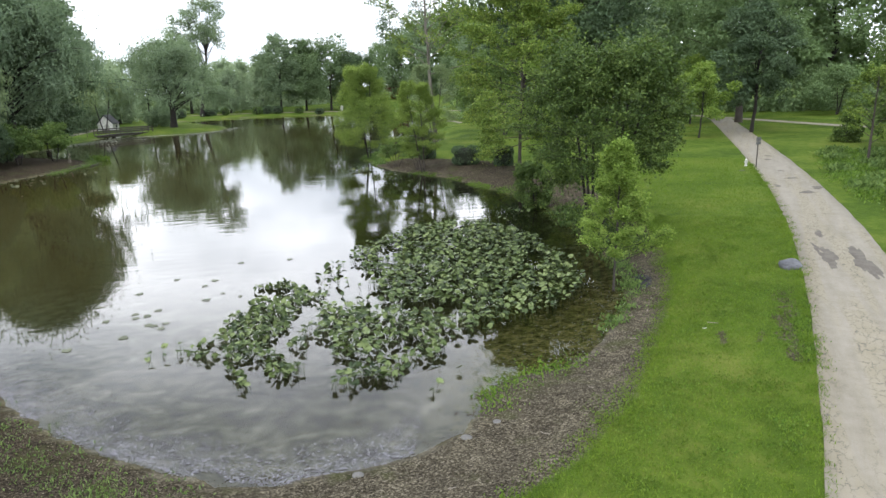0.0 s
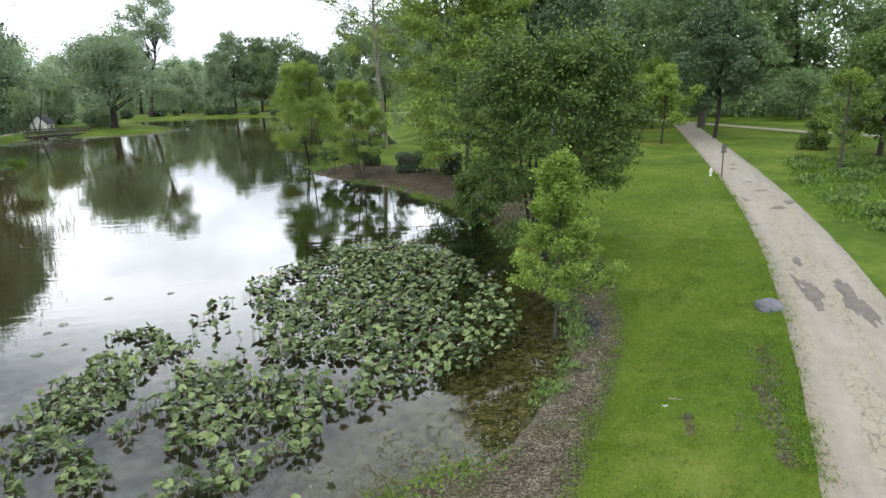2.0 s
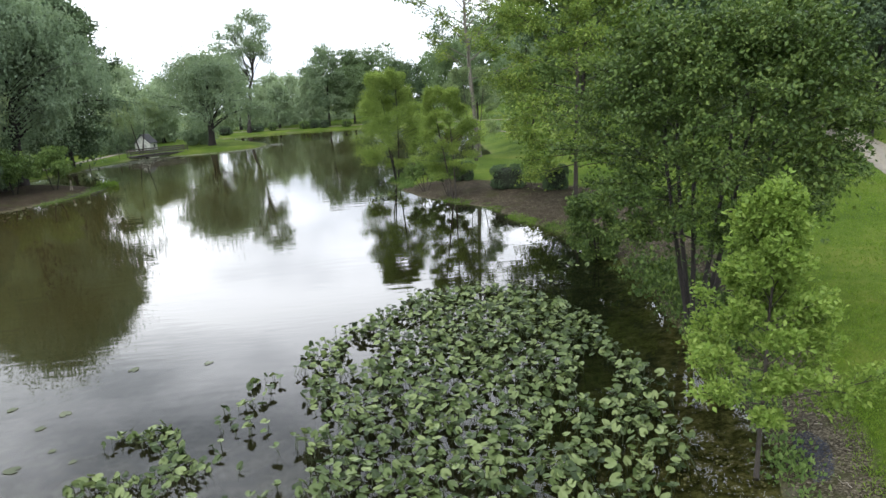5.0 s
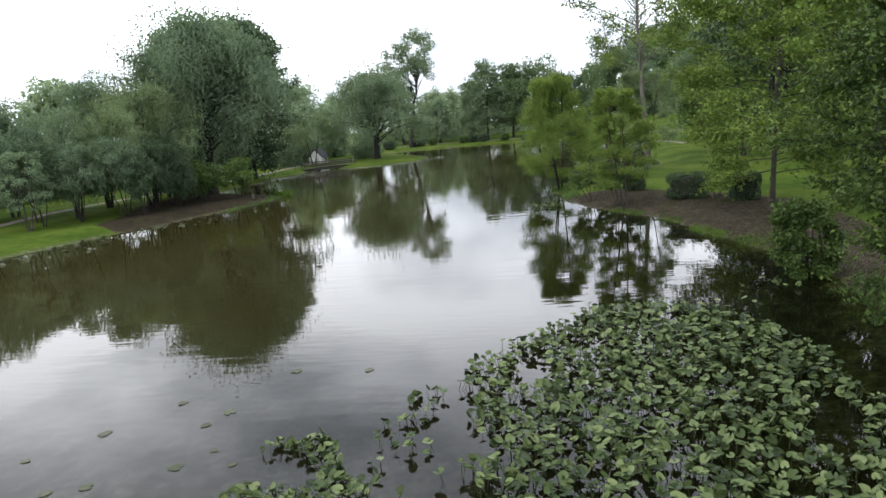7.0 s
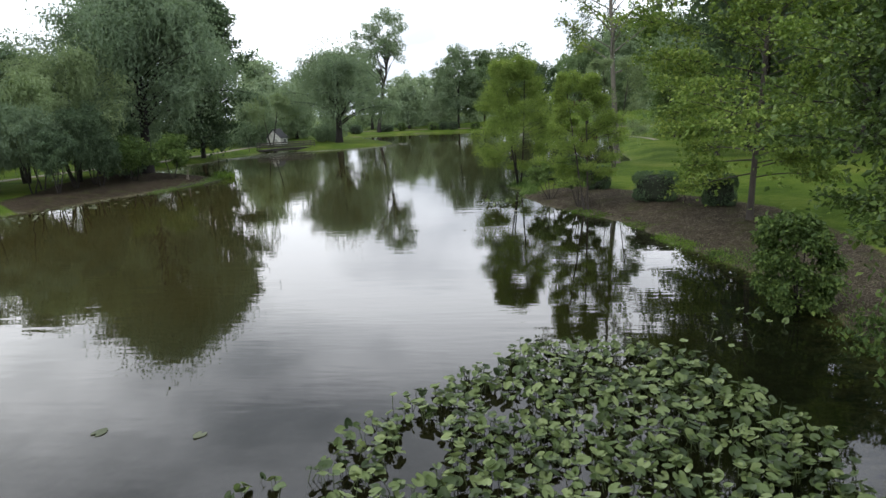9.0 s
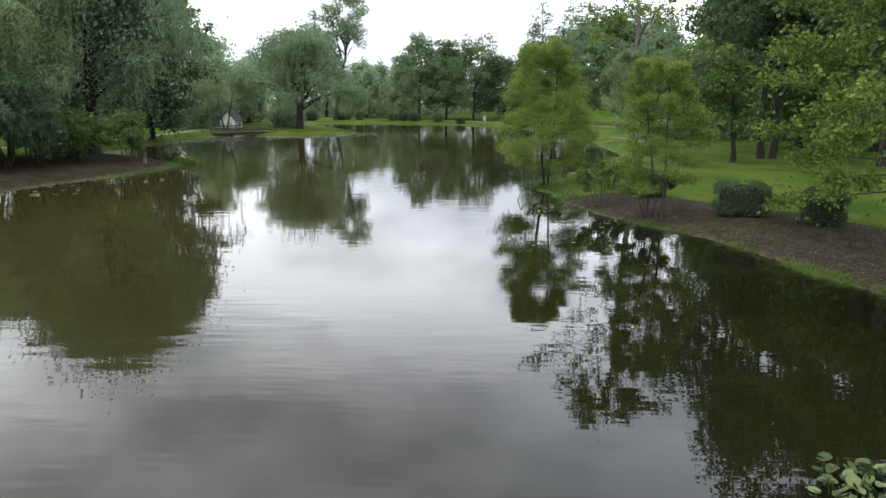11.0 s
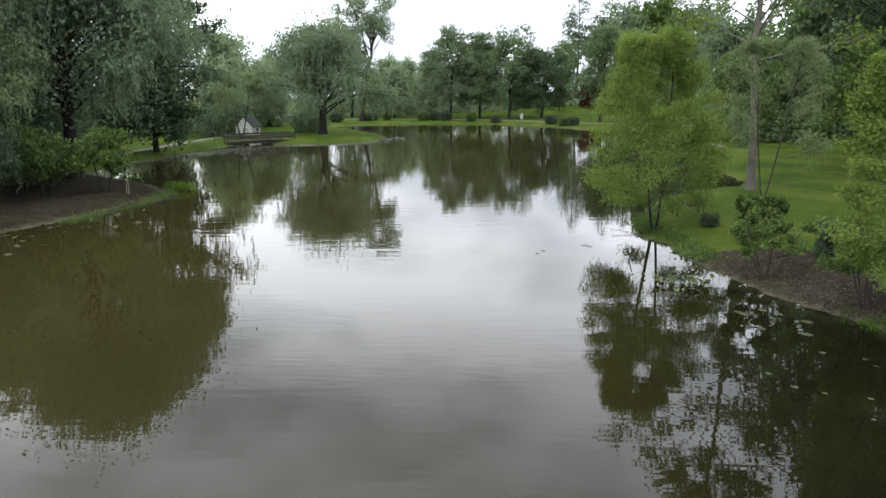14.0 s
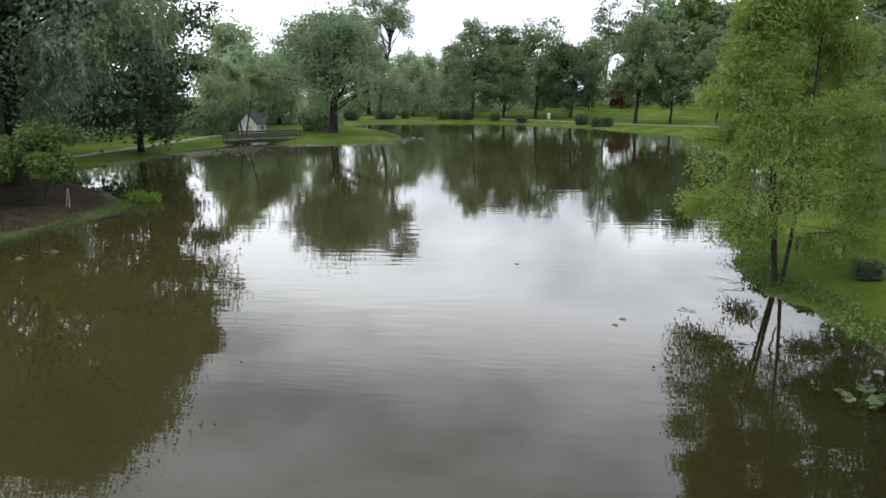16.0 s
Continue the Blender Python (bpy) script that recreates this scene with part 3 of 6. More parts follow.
def grow_tree(name, x, y, height, radius, leaves, bark, seed=1, foot=0.2, shape="round", stems=1, trunk_r=None, branches=40, twigs=8, per=40, leaf=0.12, width=0.07,
              fluff=0.1, rise=(15, 60), bend=0.12, fan=0.5, base_z=0.5, lean=(0, 0), droop=0.25, flat=0.8, hang=0.0, hang_n=0, hang_per=16, inner=0, limb_r=0.4, twig_len=0.36,
              label="", group="", category="tree", crook=0.01, taper=0.85, uneven=0.18, low=0.45, hang_w=0.6):
    """A tree grown from its wood: stems, branches out to the crown's outline, twigs off them, leaves along the twigs."""
    rng = np.random.default_rng(seed)
    root = thing(name, x, y, base_z, 0, label, category, group)
    trunk_r = trunk_r or height * 0.018
    z0 = height * foot
    t0, t1, mids, pieces = [], [], [], []
    wave = rng.uniform(0, 6.3, 3)
    for s in range(stems):
        a = 2 * np.pi * s / stems + rng.uniform(-0.35, 0.35)
        reach = 0.04 * radius if stems == 1 else fan * radius * rng.uniform(0.7, 1.15)
        f = np.linspace(0, 1, 12)[:, None]
        off = 0 if stems == 1 else trunk_r * 1.5
        end = np.array([np.cos(a) * reach + lean[0], np.sin(a) * reach + lean[1], height * (0.90 if stems == 1 else rng.uniform(0.76, 0.9))])
        p = np.array([np.cos(a) * off, np.sin(a) * off, -0.15]) * (1 - f) + end * f * [1, 1, 1]
        p[:, :2] += (f * (1 - f)) * np.array([np.cos(a), np.sin(a)]) * reach * 0.35
        p += np.cumsum(rng.normal(0, crook * height, (12, 3)), 0) * 0.35 * f * [1, 1, 0]
        r = trunk_r * (1.0 if stems == 1 else 0.8) * (1 - taper * f[:, 0]) + 0.0015 * height
        r[0] *= 1.3
        mesh_object("trunk" if stems == 1 else "stem", *tube(p, r, 9), bark, root, smooth=True)
        n = branches // stems
        for b in range(n):
            g = foot + (0.97 - foot) * ((b + rng.random()) / n) ** 0.9
            k = np.clip(g * height / end[2], 0, 1) * 11
            if k <= 0.3:
                continue
            at = np.array([np.interp(k, np.arange(12), p[:, j]) for j in range(3)])
            az = b * 2.4 + rng.uniform(-0.5, 0.5) + s if stems == 1 else a + rng.normal(0, 1.15)
            el = radians(rise[0] + (rise[1] - rise[0]) * ((g - foot) / (1 - foot)) ** 1.2 + rng.normal(0, 6))
            way = np.array([np.cos(az), np.sin(az)])
            bump = 1 + uneven * (np.sin(2 * az + wave[0] + 5 * g) * 0.6 + np.sin(3 * az + wave[1] - 9 * g) * 0.6)
            axis = np.array(lean) * g
            span = 0.4 * radius
            for _ in range(4):
                h = np.clip((at[2] + span * np.tan(el) - z0) / (height - z0), 0.0, 1.0)
                out = radius * profile(shape, h) * bump
                gap = at[:2] - axis
                dot = gap @ way
                span = max(0.12 * radius, -dot + math.sqrt(max(0.0, dot * dot - gap @ gap + out * out)) if out > np.linalg.norm(gap) else 0.12 * radius)
            span *= rng.uniform(0.70, 0.93)
            tip = at + np.array([way[0] * span, way[1] * span, span * math.tan(el)])
            side = np.linalg.norm(tip[:2] - axis) / radius
            tip[2] = min(tip[2], height * (rng.uniform(0.88, 0.96) - 0.34 * (1 - foot) * side**2))
            length = np.linalg.norm(tip - at)
            lp, lr = limb(rng, at, tip, max(0.006, np.interp(k, np.arange(12), r) * limb_r * rng.uniform(0.7, 1.1)), 0.0008 * height + 0.003, bend, 7)
            mesh_object("branch", *tube(lp, lr, 5), bark, root, smooth=True)
            mids.append(lp[3:6])
            for j in range(twigs):
                q = low + (1 - low) * (j + rng.random()) / twigs if j else 1.0
                c = np.array([np.interp(q * 6, np.arange(7), lp[:, i]) for i in range(3)])
                d = lp[min(6, int(q * 6) + 1)] - lp[max(0, int(q * 6) - 1)]
                d /= np.linalg.norm(d) + 1e-9
                turn = (0 if j == 0 else rng.choice((-1, 1)) * rng.uniform(0.5, 1.25))
                ct, st = math.cos(turn), math.sin(turn)
                d = np.array([d[0] * ct - d[1] * st, d[0] * st + d[1] * ct, d[2] * 0.6 + rng.normal(0.12, 0.28)])
                ln = max(0.12 * radius, length * twig_len * rng.uniform(0.6, 1.15) * (1.3 - 0.7 * q))
                t0.append(c)
                t1.append(c + d * ln)
                pieces.append(tube([c, c + d * ln * 0.5 + [0, 0, 0.03 * ln], c + d * ln], [0.0011 * height + 0.002, 0.0008 * height + 0.002, 0.003], 3))
    mesh_object("twig", *joined(pieces), bark, root)["kind"] = "stuff"
    t0, t1 = np.array(t0), np.array(t1)
    m = len(t0) * per
    k = np.repeat(np.arange(len(t0)), per)
    f = rng.random(m)[:, None] ** 0.75
    d = t1[k] - t0[k]
    at = t0[k] + d * f + np.clip(rng.normal(0, 1, (m, 3)), -1.7, 1.7) * fluff * [1, 1, 0.8]
    d /= np.linalg.norm(d, axis=1)[:, None] + 1e-9
    along = d * 0.6 + unit(rng, m) * 0.8 - [0, 0, droop]
    sz = rng.uniform(0.65, 1.3, m)
    body = [leaf_quads(at, along, unit(rng, m) * 0.7 + [0, 0, flat], leaf * sz, width * sz)]
    if inner:
        mid = np.concatenate(mids)
        c = mid[rng.integers(len(mid), size=inner)] + rng.normal(0, 0.13 * radius, (inner, 3))
        body.append(leaf_quads(c, unit(rng, inner), unit(rng, inner), np.full(inner, leaf * 1.35), np.full(inner, width * 1.5)))
    if hang_n:
        pick = rng.integers(len(t0), size=hang_n)
        st = t0[pick] + (t1[pick] - t0[pick]) * rng.uniform(0.2, 1.05, (hang_n, 1))
        ln = np.minimum(hang * rng.uniform(0.35, 1.15, hang_n), np.maximum(0.3, st[:, 2] - rng.uniform(0.5, 0.22 * height, hang_n)))
        body.append(strands(rng, st, ln, hang_per, leaf * 1.25, width * hang_w, 0.2))
    mesh_object("crown", *joined(body), leaves, root)
    return root


# ---------- the lie of the land ----------
LAKE = [(-9.6, 13.2), (-8.4, 12.3), (-5.6, 10.9), (-3.5, 10.2), (-1.8, 10.0), (-0.2, 10.6), (1.0, 11.3), (1.6, 11.9), (1.9, 13.6), (2.7, 14.6),
        (4.0, 15.1), (5.2, 17.1), (5.9, 18.6), (6.6, 21.9), (6.6, 25), (6.0, 28), (5.6, 33), (4.6, 37), (3.5, 39.2), (2.2, 41.8), (1.5, 42.6), (0.7, 43.8), (0.1, 45.4),
        (-0.8, 46.9), (-1.8, 48.4), (-2.7, 49.1), (-3.5, 50.0), (-4.4, 50.9), (-5.3, 51.7), (-6.2, 52.6), (-7.1, 54.1), (-8.0, 55.4), (-8.6, 56.6), (-9.1, 58.0), (-9.7, 59.8),
        (-10.6, 60.6), (-11.2, 62.6), (-11.3, 64.4), (-10.5, 69.0), (-9.8, 72.0), (-8.4, 75.4), (-6.3, 77.9), (-4.8, 79.0), (-4.4, 81.0), (-4.9, 84.0), (-5.8, 87.8),
        (-7.4, 95.6), (-9.6, 107), (-11.3, 120), (-11.9, 132.2), (-16.1, 142.7), (-23.3, 150), (-33.5, 160.7),
        (-45, 168), (-56, 170), (-66, 168), (-74, 163), (-77, 156), (-74, 149), (-66, 143), (-59, 135), (-53, 127.5), (-49.8, 121),
        (-49.4, 116.1), (-53, 109.6), (-58.8, 105.8), (-61.2, 107.6), (-66.3, 113.2), (-67.6, 112.2), (-64.0, 106), (-63.6, 102), (-63.2, 94.9), (-60.2, 86),
        (-59.4, 79), (-56.5, 73), (-51.3, 71.3), (-45.6, 69), (-41.4, 66.2), (-40.0, 62), (-39.6, 57), (-40.0, 50.7), (-40.6, 43.6),
        (-40.7, 37.2), (-39, 30), (-34, 22), (-24, 16.5), (-15, 14.5)]
BED_RIGHT = [(-12, 13.5), (-9.5, 9.5), (-5, 7.5), (2.2, 7.5), (2.6, 9.2), (3.6, 10.3), (4.9, 12.2), (6.3, 16), (7.8, 20.3), (8.6, 24.5), (8.9, 30), (8, 36), (6.8, 44),
             (5.0, 50.2), (2.2, 53.2), (-1.5, 55.6), (-4.3, 57.4), (-7.4, 57.9), (-11, 57), (-8, 50), (-2, 44), (3, 36), (4, 20), (0, 14), (-8, 15)]
BED_LEFT = [(-39.5, 45.5), (-38, 50), (-37, 57), (-38.5, 67), (-45, 71), (-51, 73), (-56, 72.5), (-55, 65), (-51.5, 57.5), (-46.8, 51.5), (-44.5, 46.8)]


def edge_distance(px, py, poly):
    """Signed distance to a closed outline: negative inside."""
    pts = np.asarray(poly, float)
    best, inside = np.full(px.shape, 1e9), np.zeros(px.shape, bool)
    for (ax, ay), (bx, by) in zip(pts, np.roll(pts, -1, 0)):
        dx, dy = bx - ax, by - ay
        t = np.clip(((px - ax) * dx + (py - ay) * dy) / (dx * dx + dy * dy), 0, 1)
        best = np.minimum(best, (px - ax - t * dx) ** 2 + (py - ay - t * dy) ** 2)
        if ay != by:
            inside ^= ((ay > py) != (by > py)) & (px < (bx - ax) * (py - ay) / (by - ay) + ax)
    return np.where(inside, -1, 1) * np.sqrt(best)


def smooth(lo, hi, v):
    t = np.clip((v - lo) / (hi - lo), 0, 1)
    return t * t * (3 - 2 * t)


def wobble(px, py):
    return 0.5 * np.sin(px * 1.9 + 1.3 * np.sin(py * 0.9)) * np.cos(py * 1.6 + 0.7 * np.sin(px * 1.1)) + 0.3 * np.sin(px * 4.3 + py * 2.1) * np.cos(py * 3.7 - px * 1.7)


def land(px, py):
    """Height of ground, and the distance from the water's edge."""
    px, py = np.asarray(px, float), np.asarray(py, float)
    d = edge_distance(px, py, LAKE) + 0.22 * wobble(px, py)
    z = np.where(d > 0, 0.10 * smooth(0, 0.35, d) + 0.42 * smooth(0.2, 3.2, d) + 0.25 * smooth(3, 30, d), -0.9 * (1 - np.exp(np.minimum(d, 0) / 5.0)))
    z = z + smooth(168, 290, py) * smooth(-95, -20, px) * 9.0 * (d > 0)
    z = z + 0.025 * wobble(px * 0.7, py * 0.7) * (d > 0.6) * smooth(52, 36, py)
    return z, d


def ground_z(px, py):
    return float(land(np.array([px]), np.array([py]))[0][0])


def steps(stops):
    out = [stops[0][0]]
    for (a, s0), (b, s1) in zip(stops, stops[1:]):
        n = max(1, int(round((b - a) / ((s0 + s1) / 2))))
        g = np.linspace(0, 1, n + 1)[1:]
        k = s1 / s0
        out += list(a + (b - a) * (g if abs(k - 1) < 0.05 else (k**g - 1) / (k - 1)))
    return np.array(out)


def build_ground():
    xs = steps([(-1800, 300), (-110, 4), (-66, 1.3), (-15, 0.9), (-12, 0.4), (11, 0.4), (24, 0.8), (60, 3), (1800, 300)])
    ys = steps([(-1500, 300), (-20, 3), (6, 0.4), (45, 0.4), (72, 0.6), (170, 2.0), (320, 8), (2500, 400)])
    gx, gy = np.meshgrid(xs, ys, indexing="ij")
    z, d = land(gx.ravel(), gy.ravel())
    v = np.stack([gx.ravel(), gy.ravel(), z], 1)
    nx, ny = len(xs), len(ys)
    i, j = np.meshgrid(np.arange(nx - 1), np.arange(ny - 1), indexing="ij")
    q = np.stack([i * ny + j, (i + 1) * ny + j, (i + 1) * ny + j + 1, i * ny + j + 1], -1).reshape(-1, 4)
    ob = mesh_object("ground", v, q, M_GROUND, smooth=True)
    tagged(ob, "mown green lawn with brown mulch beds along the banks", "ground", kind="structure")
    mulch = np.maximum(smooth(0.5, -0.6, edge_distance(v[:, 0], v[:, 1], BED_RIGHT)), smooth(0.6, -0.8, edge_distance(v[:, 0], v[:, 1], BED_LEFT)))
    weed = smooth(0.2, 2.6, v[:, 0] + 0.35 * wobble(v[:, 0], v[:, 1]))
    # blue on land darkens mulch: tree shade painted on the spit, darker near-left soil
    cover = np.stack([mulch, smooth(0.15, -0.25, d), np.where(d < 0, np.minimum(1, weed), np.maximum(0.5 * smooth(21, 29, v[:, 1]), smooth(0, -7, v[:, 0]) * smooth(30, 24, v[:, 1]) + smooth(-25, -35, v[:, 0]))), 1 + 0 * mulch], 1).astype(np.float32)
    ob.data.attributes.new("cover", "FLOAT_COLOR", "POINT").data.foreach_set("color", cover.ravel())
    return ob


def build_water():
    xs = steps([(-82, 2), (-15, 2), (-12, 0.5), (9, 0.5)])
    ys = steps([(5, 0.5), (40, 0.5), (75, 1.5), (176, 2.5)])
    gx, gy = np.meshgrid(xs, ys, indexing="ij")
    z, d = land(gx.ravel(), gy.ravel())
    v = np.stack([gx.ravel(), gy.ravel(), 0 * z], 1)
    nx, ny = len(xs), len(ys)
    i, j = np.meshgrid(np.arange(nx - 1), np.arange(ny - 1), indexing="ij")
    q = np.stack([i * ny + j, (i + 1) * ny + j, (i + 1) * ny + j + 1, i * ny + j + 1], -1).reshape(-1, 4)
    keep = (d.reshape(nx, ny) < 3.0)
    keep = (keep[:-1, :-1] | keep[1:, 1:]).ravel()
    ob = mesh_object("water", v, q[keep], M_WATER, smooth=True)
    tagged(ob, "calm murky brown pond water mirroring the overcast sky", "water", kind="structure")
    near = smooth(40, 18, v[:, 1]) * smooth(-25, -8, v[:, 0])
    # murk browner on the left, darker and greener towards the right bank
    across = v[:, 0] + 0.15 * np.maximum(0, v[:, 1] - 36) + 1.5 * wobble(v[:, 0] * 0.15, v[:, 1] * 0.15)
    murk_tone = 1 - (0.76 * smooth(-14, -4.5, across) + 0.24 * smooth(-0.5, 4.5, across)) * smooth(90, 70, v[:, 1])
    murk_tone *= 0.70 + 0.30 * smooth(-17, -28, v[:, 0])
    ob.data.attributes.new("murk_tone", "FLOAT", "POINT").data.foreach_set("value", murk_tone.astype(np.float32))
    turbid = 1 - np.exp(np.minimum(z, 0) * (0.6 + 9.0 * (1 - near)))
    ob.data.attributes.new("turbid", "FLOAT", "POINT").data.foreach_set("value", turbid.astype(np.float32))
    return ob


build_ground()
build_water()


def strip(name, centre, widths, mat, label, category, lift=0.03, ragged=0.025, seed=3, skirt=0.12):
    """A path laid along a line: a slightly crowned ribbon with broken edges and a skirt into the ground."""
    rng = np.random.default_rng(seed)
    c = np.asarray(centre, float)
    seg = np.r_[0, np.cumsum(np.linalg.norm(np.diff(c, axis=0), axis=1))]
    n = int(seg[-1] / 0.5)
    s = np.linspace(0, seg[-1], n)
    for _ in range(1):
        px, py = np.interp(s, seg, c[:, 0]), np.interp(s, seg, c[:, 1])
    k = np.ones(9) / 9
    px, py = np.convolve(np.pad(px, 4, "edge"), k, "valid"), np.convolve(np.pad(py, 4, "edge"), k, "valid")
    tx, ty = np.gradient(px), np.gradient(py)
    ln = np.hypot(tx, ty)
    nx, ny = ty / ln, -tx / ln
    w = np.interp(s, seg, np.broadcast_to(widths, len(c)))
    cols = np.array([-0.5, -0.5, -0.3, 0, 0.3, 0.5, 0.5])
    off = w[:, None] * cols[None]
    jag = np.convolve(np.pad(rng.normal(0, ragged, n), 1, "edge"), [0.3, 0.4, 0.3], "valid")
    jag2 = np.convolve(np.pad(rng.normal(0, ragged, n), 1, "edge"), [0.3, 0.4, 0.3], "valid")
    off[:, :2] += jag[:, None]
    off[:, 5:] += jag2[:, None]
    x, y = px[:, None] + nx[:, None] * off, py[:, None] + ny[:, None] * off
    z = land(x.ravel(), y.ravel())[0].reshape(x.shape)
    z = np.maximum(z, z[:, 3:4]) + lift + 0.02 * (1 - (cols * 2) ** 2)
    z[:, 0] -= skirt
    z[:, -1] -= skirt
    v = np.stack([x, y, z], -1).reshape(-1, 3)
    i, j = np.meshgrid(np.arange(n - 1), np.arange(6), indexing="ij")
    q = np.stack([i * 7 + j, i * 7 + j + 1, (i + 1) * 7 + j + 1, (i + 1) * 7 + j], -1).reshape(-1, 4)
    return tagged(mesh_object(name, v, q, mat, smooth=True), label, category, kind="structure")


PATH_LEFT_EDGE = [(1.0, -4), (4.2, 3.0), (7.2, 9.2), (9.2, 13.8), (10.8, 17.8), (12.3, 21.7), (14.4, 27.6), (17.2, 36.8), (19.8, 46.5), (23.6, 61.8), (28.0, 79.5), (31.6, 94), (32.6, 99.6)]
pe = np.array(PATH_LEFT_EDGE)
pt = np.gradient(pe, axis=0)
pt /= np.linalg.norm(pt, axis=1)[:, None]
PATH_MID = pe + np.stack([pt[:, 1], -pt[:, 0]], 1) * 1.36
strip("road", PATH_MID, 2.72, M_PATH, "pale cracked asphalt park path with potholes", "path")
strip("pavement", [(60, 52), (46, 66), (40.5, 75.8), (37, 88), (33, 101), (25, 120), (10, 142), (-11, 157), (-18.6, 160.4), (-27, 165.4), (-45, 176), (-70, 180), (-92, 176)], 1.9, M_PATH,
      "pale asphalt lane crossing the far lawn", "path", seed=5)
strip("pavement", [(-8.6, 118.5), (-6.8, 115), (-4.9, 111), (-3.7, 106)], 0.8, M_PATH, "narrow pale footpath along the cove", "path", seed=8)
strip("pavement", [(-46, 10), (-50, 28), (-55.5, 45), (-61, 57), (-63.8, 68), (-63.4, 80), (-66.6, 91.9), (-69.6, 101.6), (-73, 113), (-80, 130), (-92, 150), (-92, 176)], 1.6, M_PATH,
      "grey asphalt footpath along the left bank", "path", seed=6)


# ---------- trees and shrubs on the right bank ----------
grow_tree("shrub_tree", 6.4, 28.2, 8.8, 3.65, L_DEEP, M_BARK_DARK, 11, foot=0.29, shape="round", stems=6, trunk_r=0.075, branches=120, twigs=9, per=66, leaf=0.10, width=0.064,
          fluff=0.12, rise=(4, 62), bend=0.10, fan=0.5, base_z=ground_z(6.45, 28.2), lean=(0.3, 0), droop=0.15, flat=1.0, inner=15000, limb_r=0.34, twig_len=0.34, taper=0.75, uneven=0.14,
          label="dense dark green multi-stemmed tree leaning over the bank")
grow_tree("sapling", 6.05, 21.1, 5.0, 1.75, L_SPRING, M_BARK, 12, foot=0.2, shape="cone", trunk_r=0.035, branches=54, twigs=7, per=66, leaf=0.092, width=0.056,
          fluff=0.085, rise=(22, 66), bend=-0.04, base_z=0.0, droop=-0.15, flat=0.8, limb_r=0.4, twig_len=0.38, uneven=0.35, low=0.3, label="slender light green sapling at the water's edge")
grow_tree("bank_shrub", 4.25, 35.8, 2.7, 0.95, L_DEEP, M_BARK_DARK, 13, foot=0.06, shape="broad", stems=4, trunk_r=0.03, branches=44, twigs=6, per=46, leaf=0.13, width=0.075,
          fluff=0.10, rise=(-18, 55), bend=0.18, fan=0.4, base_z=0.05, lean=(-0.3, -0.2), droop=0.6, flat=0.8, inner=1200, label="leafy bush drooping over the water", category="shrub")
grow_tree("feathery_tree", -10.25, 61.5, 9.3, 3.35, L_FEATHER, M_BARK_DARK, 14, foot=0.17, shape="flame", stems=3, trunk_r=0.058, branches=105, twigs=9, per=82, leaf=0.13, width=0.040,
          fluff=0.21, rise=(0, 66), bend=0.12, fan=0.30, base_z=0.05, lean=(-0.5, 0), droop=0.6, flat=0.3, hang=0.7, hang_n=1300, hang_per=8, limb_r=0.26, twig_len=0.38, taper=0.8, uneven=0.22,
          label="feathery yellow-green tree with three thin dark stems")
grow_tree("slender_tree", -3.75, 50.75, 7.9, 1.85, L_FEATHER, M_BARK, 15, foot=0.2, shape="flame", stems=2, trunk_r=0.05, branches=84, twigs=8, per=64, leaf=0.105, width=0.05,
          fluff=0.13, rise=(2, 66), bend=0.04, fan=0.22, base_z=0.05, lean=(-0.5, 0), droop=0.2, flat=0.6, limb_r=0.32, twig_len=0.40, taper=0.8, uneven=0.45, low=0.35,
          label="slender light green young tree at the waterline")
grow_tree("young_sycamore", 3.7, 46.6, 14.6, 5.2, L_FRESH, M_BARK, 16, foot=0.12, shape="broad", trunk_r=0.11, branches=84, twigs=10, per=68, leaf=0.155, width=0.108,
          fluff=0.17, rise=(-2, 55), bend=0.07, base_z=0.5, droop=0.1, flat=1.2, inner=3000, limb_r=0.3, twig_len=0.34, uneven=0.35, taper=0.8, label="young sycamore with large light green leaves in layers")
grow_tree("sycamore", -4.95, 73.6, 21.5, 6.8, L_FRESH, M_BARK_PALE, 29, foot=0.34, shape="vase", trunk_r=0.22, branches=36, twigs=9, per=24, leaf=0.25, width=0.175,
          fluff=0.24, rise=(24, 62), bend=0.05, base_z=0.6, lean=(-1.2, 0), droop=0.1, flat=0.8, limb_r=0.46, twig_len=0.42, uneven=0.35, taper=0.82, low=0.4, label="tall sparse sycamore with pale peeling bark")
grow_tree("young_tree", -4.75, 69.9, 9.2, 2.9, L_WILLOW_LIGHT, M_BARK, 18, foot=0.2, shape="vase", stems=2, trunk_r=0.045, branches=44, twigs=8, per=42, leaf=0.16, width=0.05,
          fluff=0.13, rise=(28, 68), bend=0.08, fan=0.3, base_z=0.6, droop=0.4, flat=0.4, hang=1.0, hang_n=260, hang_per=8, limb_r=0.34, twig_len=0.4, uneven=0.3, label="thin young tree with sparse pale leaves on the lawn")
build_tree("lawn_tree", 6.3, 85.1, 29.5, 9.2, L_DARK, M_BARK_DARK, 19, foot=0.22, shape="round", stems=2, trunk_r=0.34, count=24000, leaf=0.38, width=0.25, inner=3600, lobes=34, lobe=0.33,
           clumps=240, clump=0.12, spread=0.3, base_z=0.7, label="tall dark green tree with a forked trunk on the lawn")
build_tree("leaning_tree", 3.0, 80.4, 8.5, 3.0, L_MID, M_BARK_DARK, 26, foot=0.3, shape="broad", trunk_r=0.22, count=5000, leaf=0.3, width=0.2, clumps=44, lean=(-1.5, 0), base_z=0.65, label="leaning dark-trunked tree on the lawn", limbs=10)
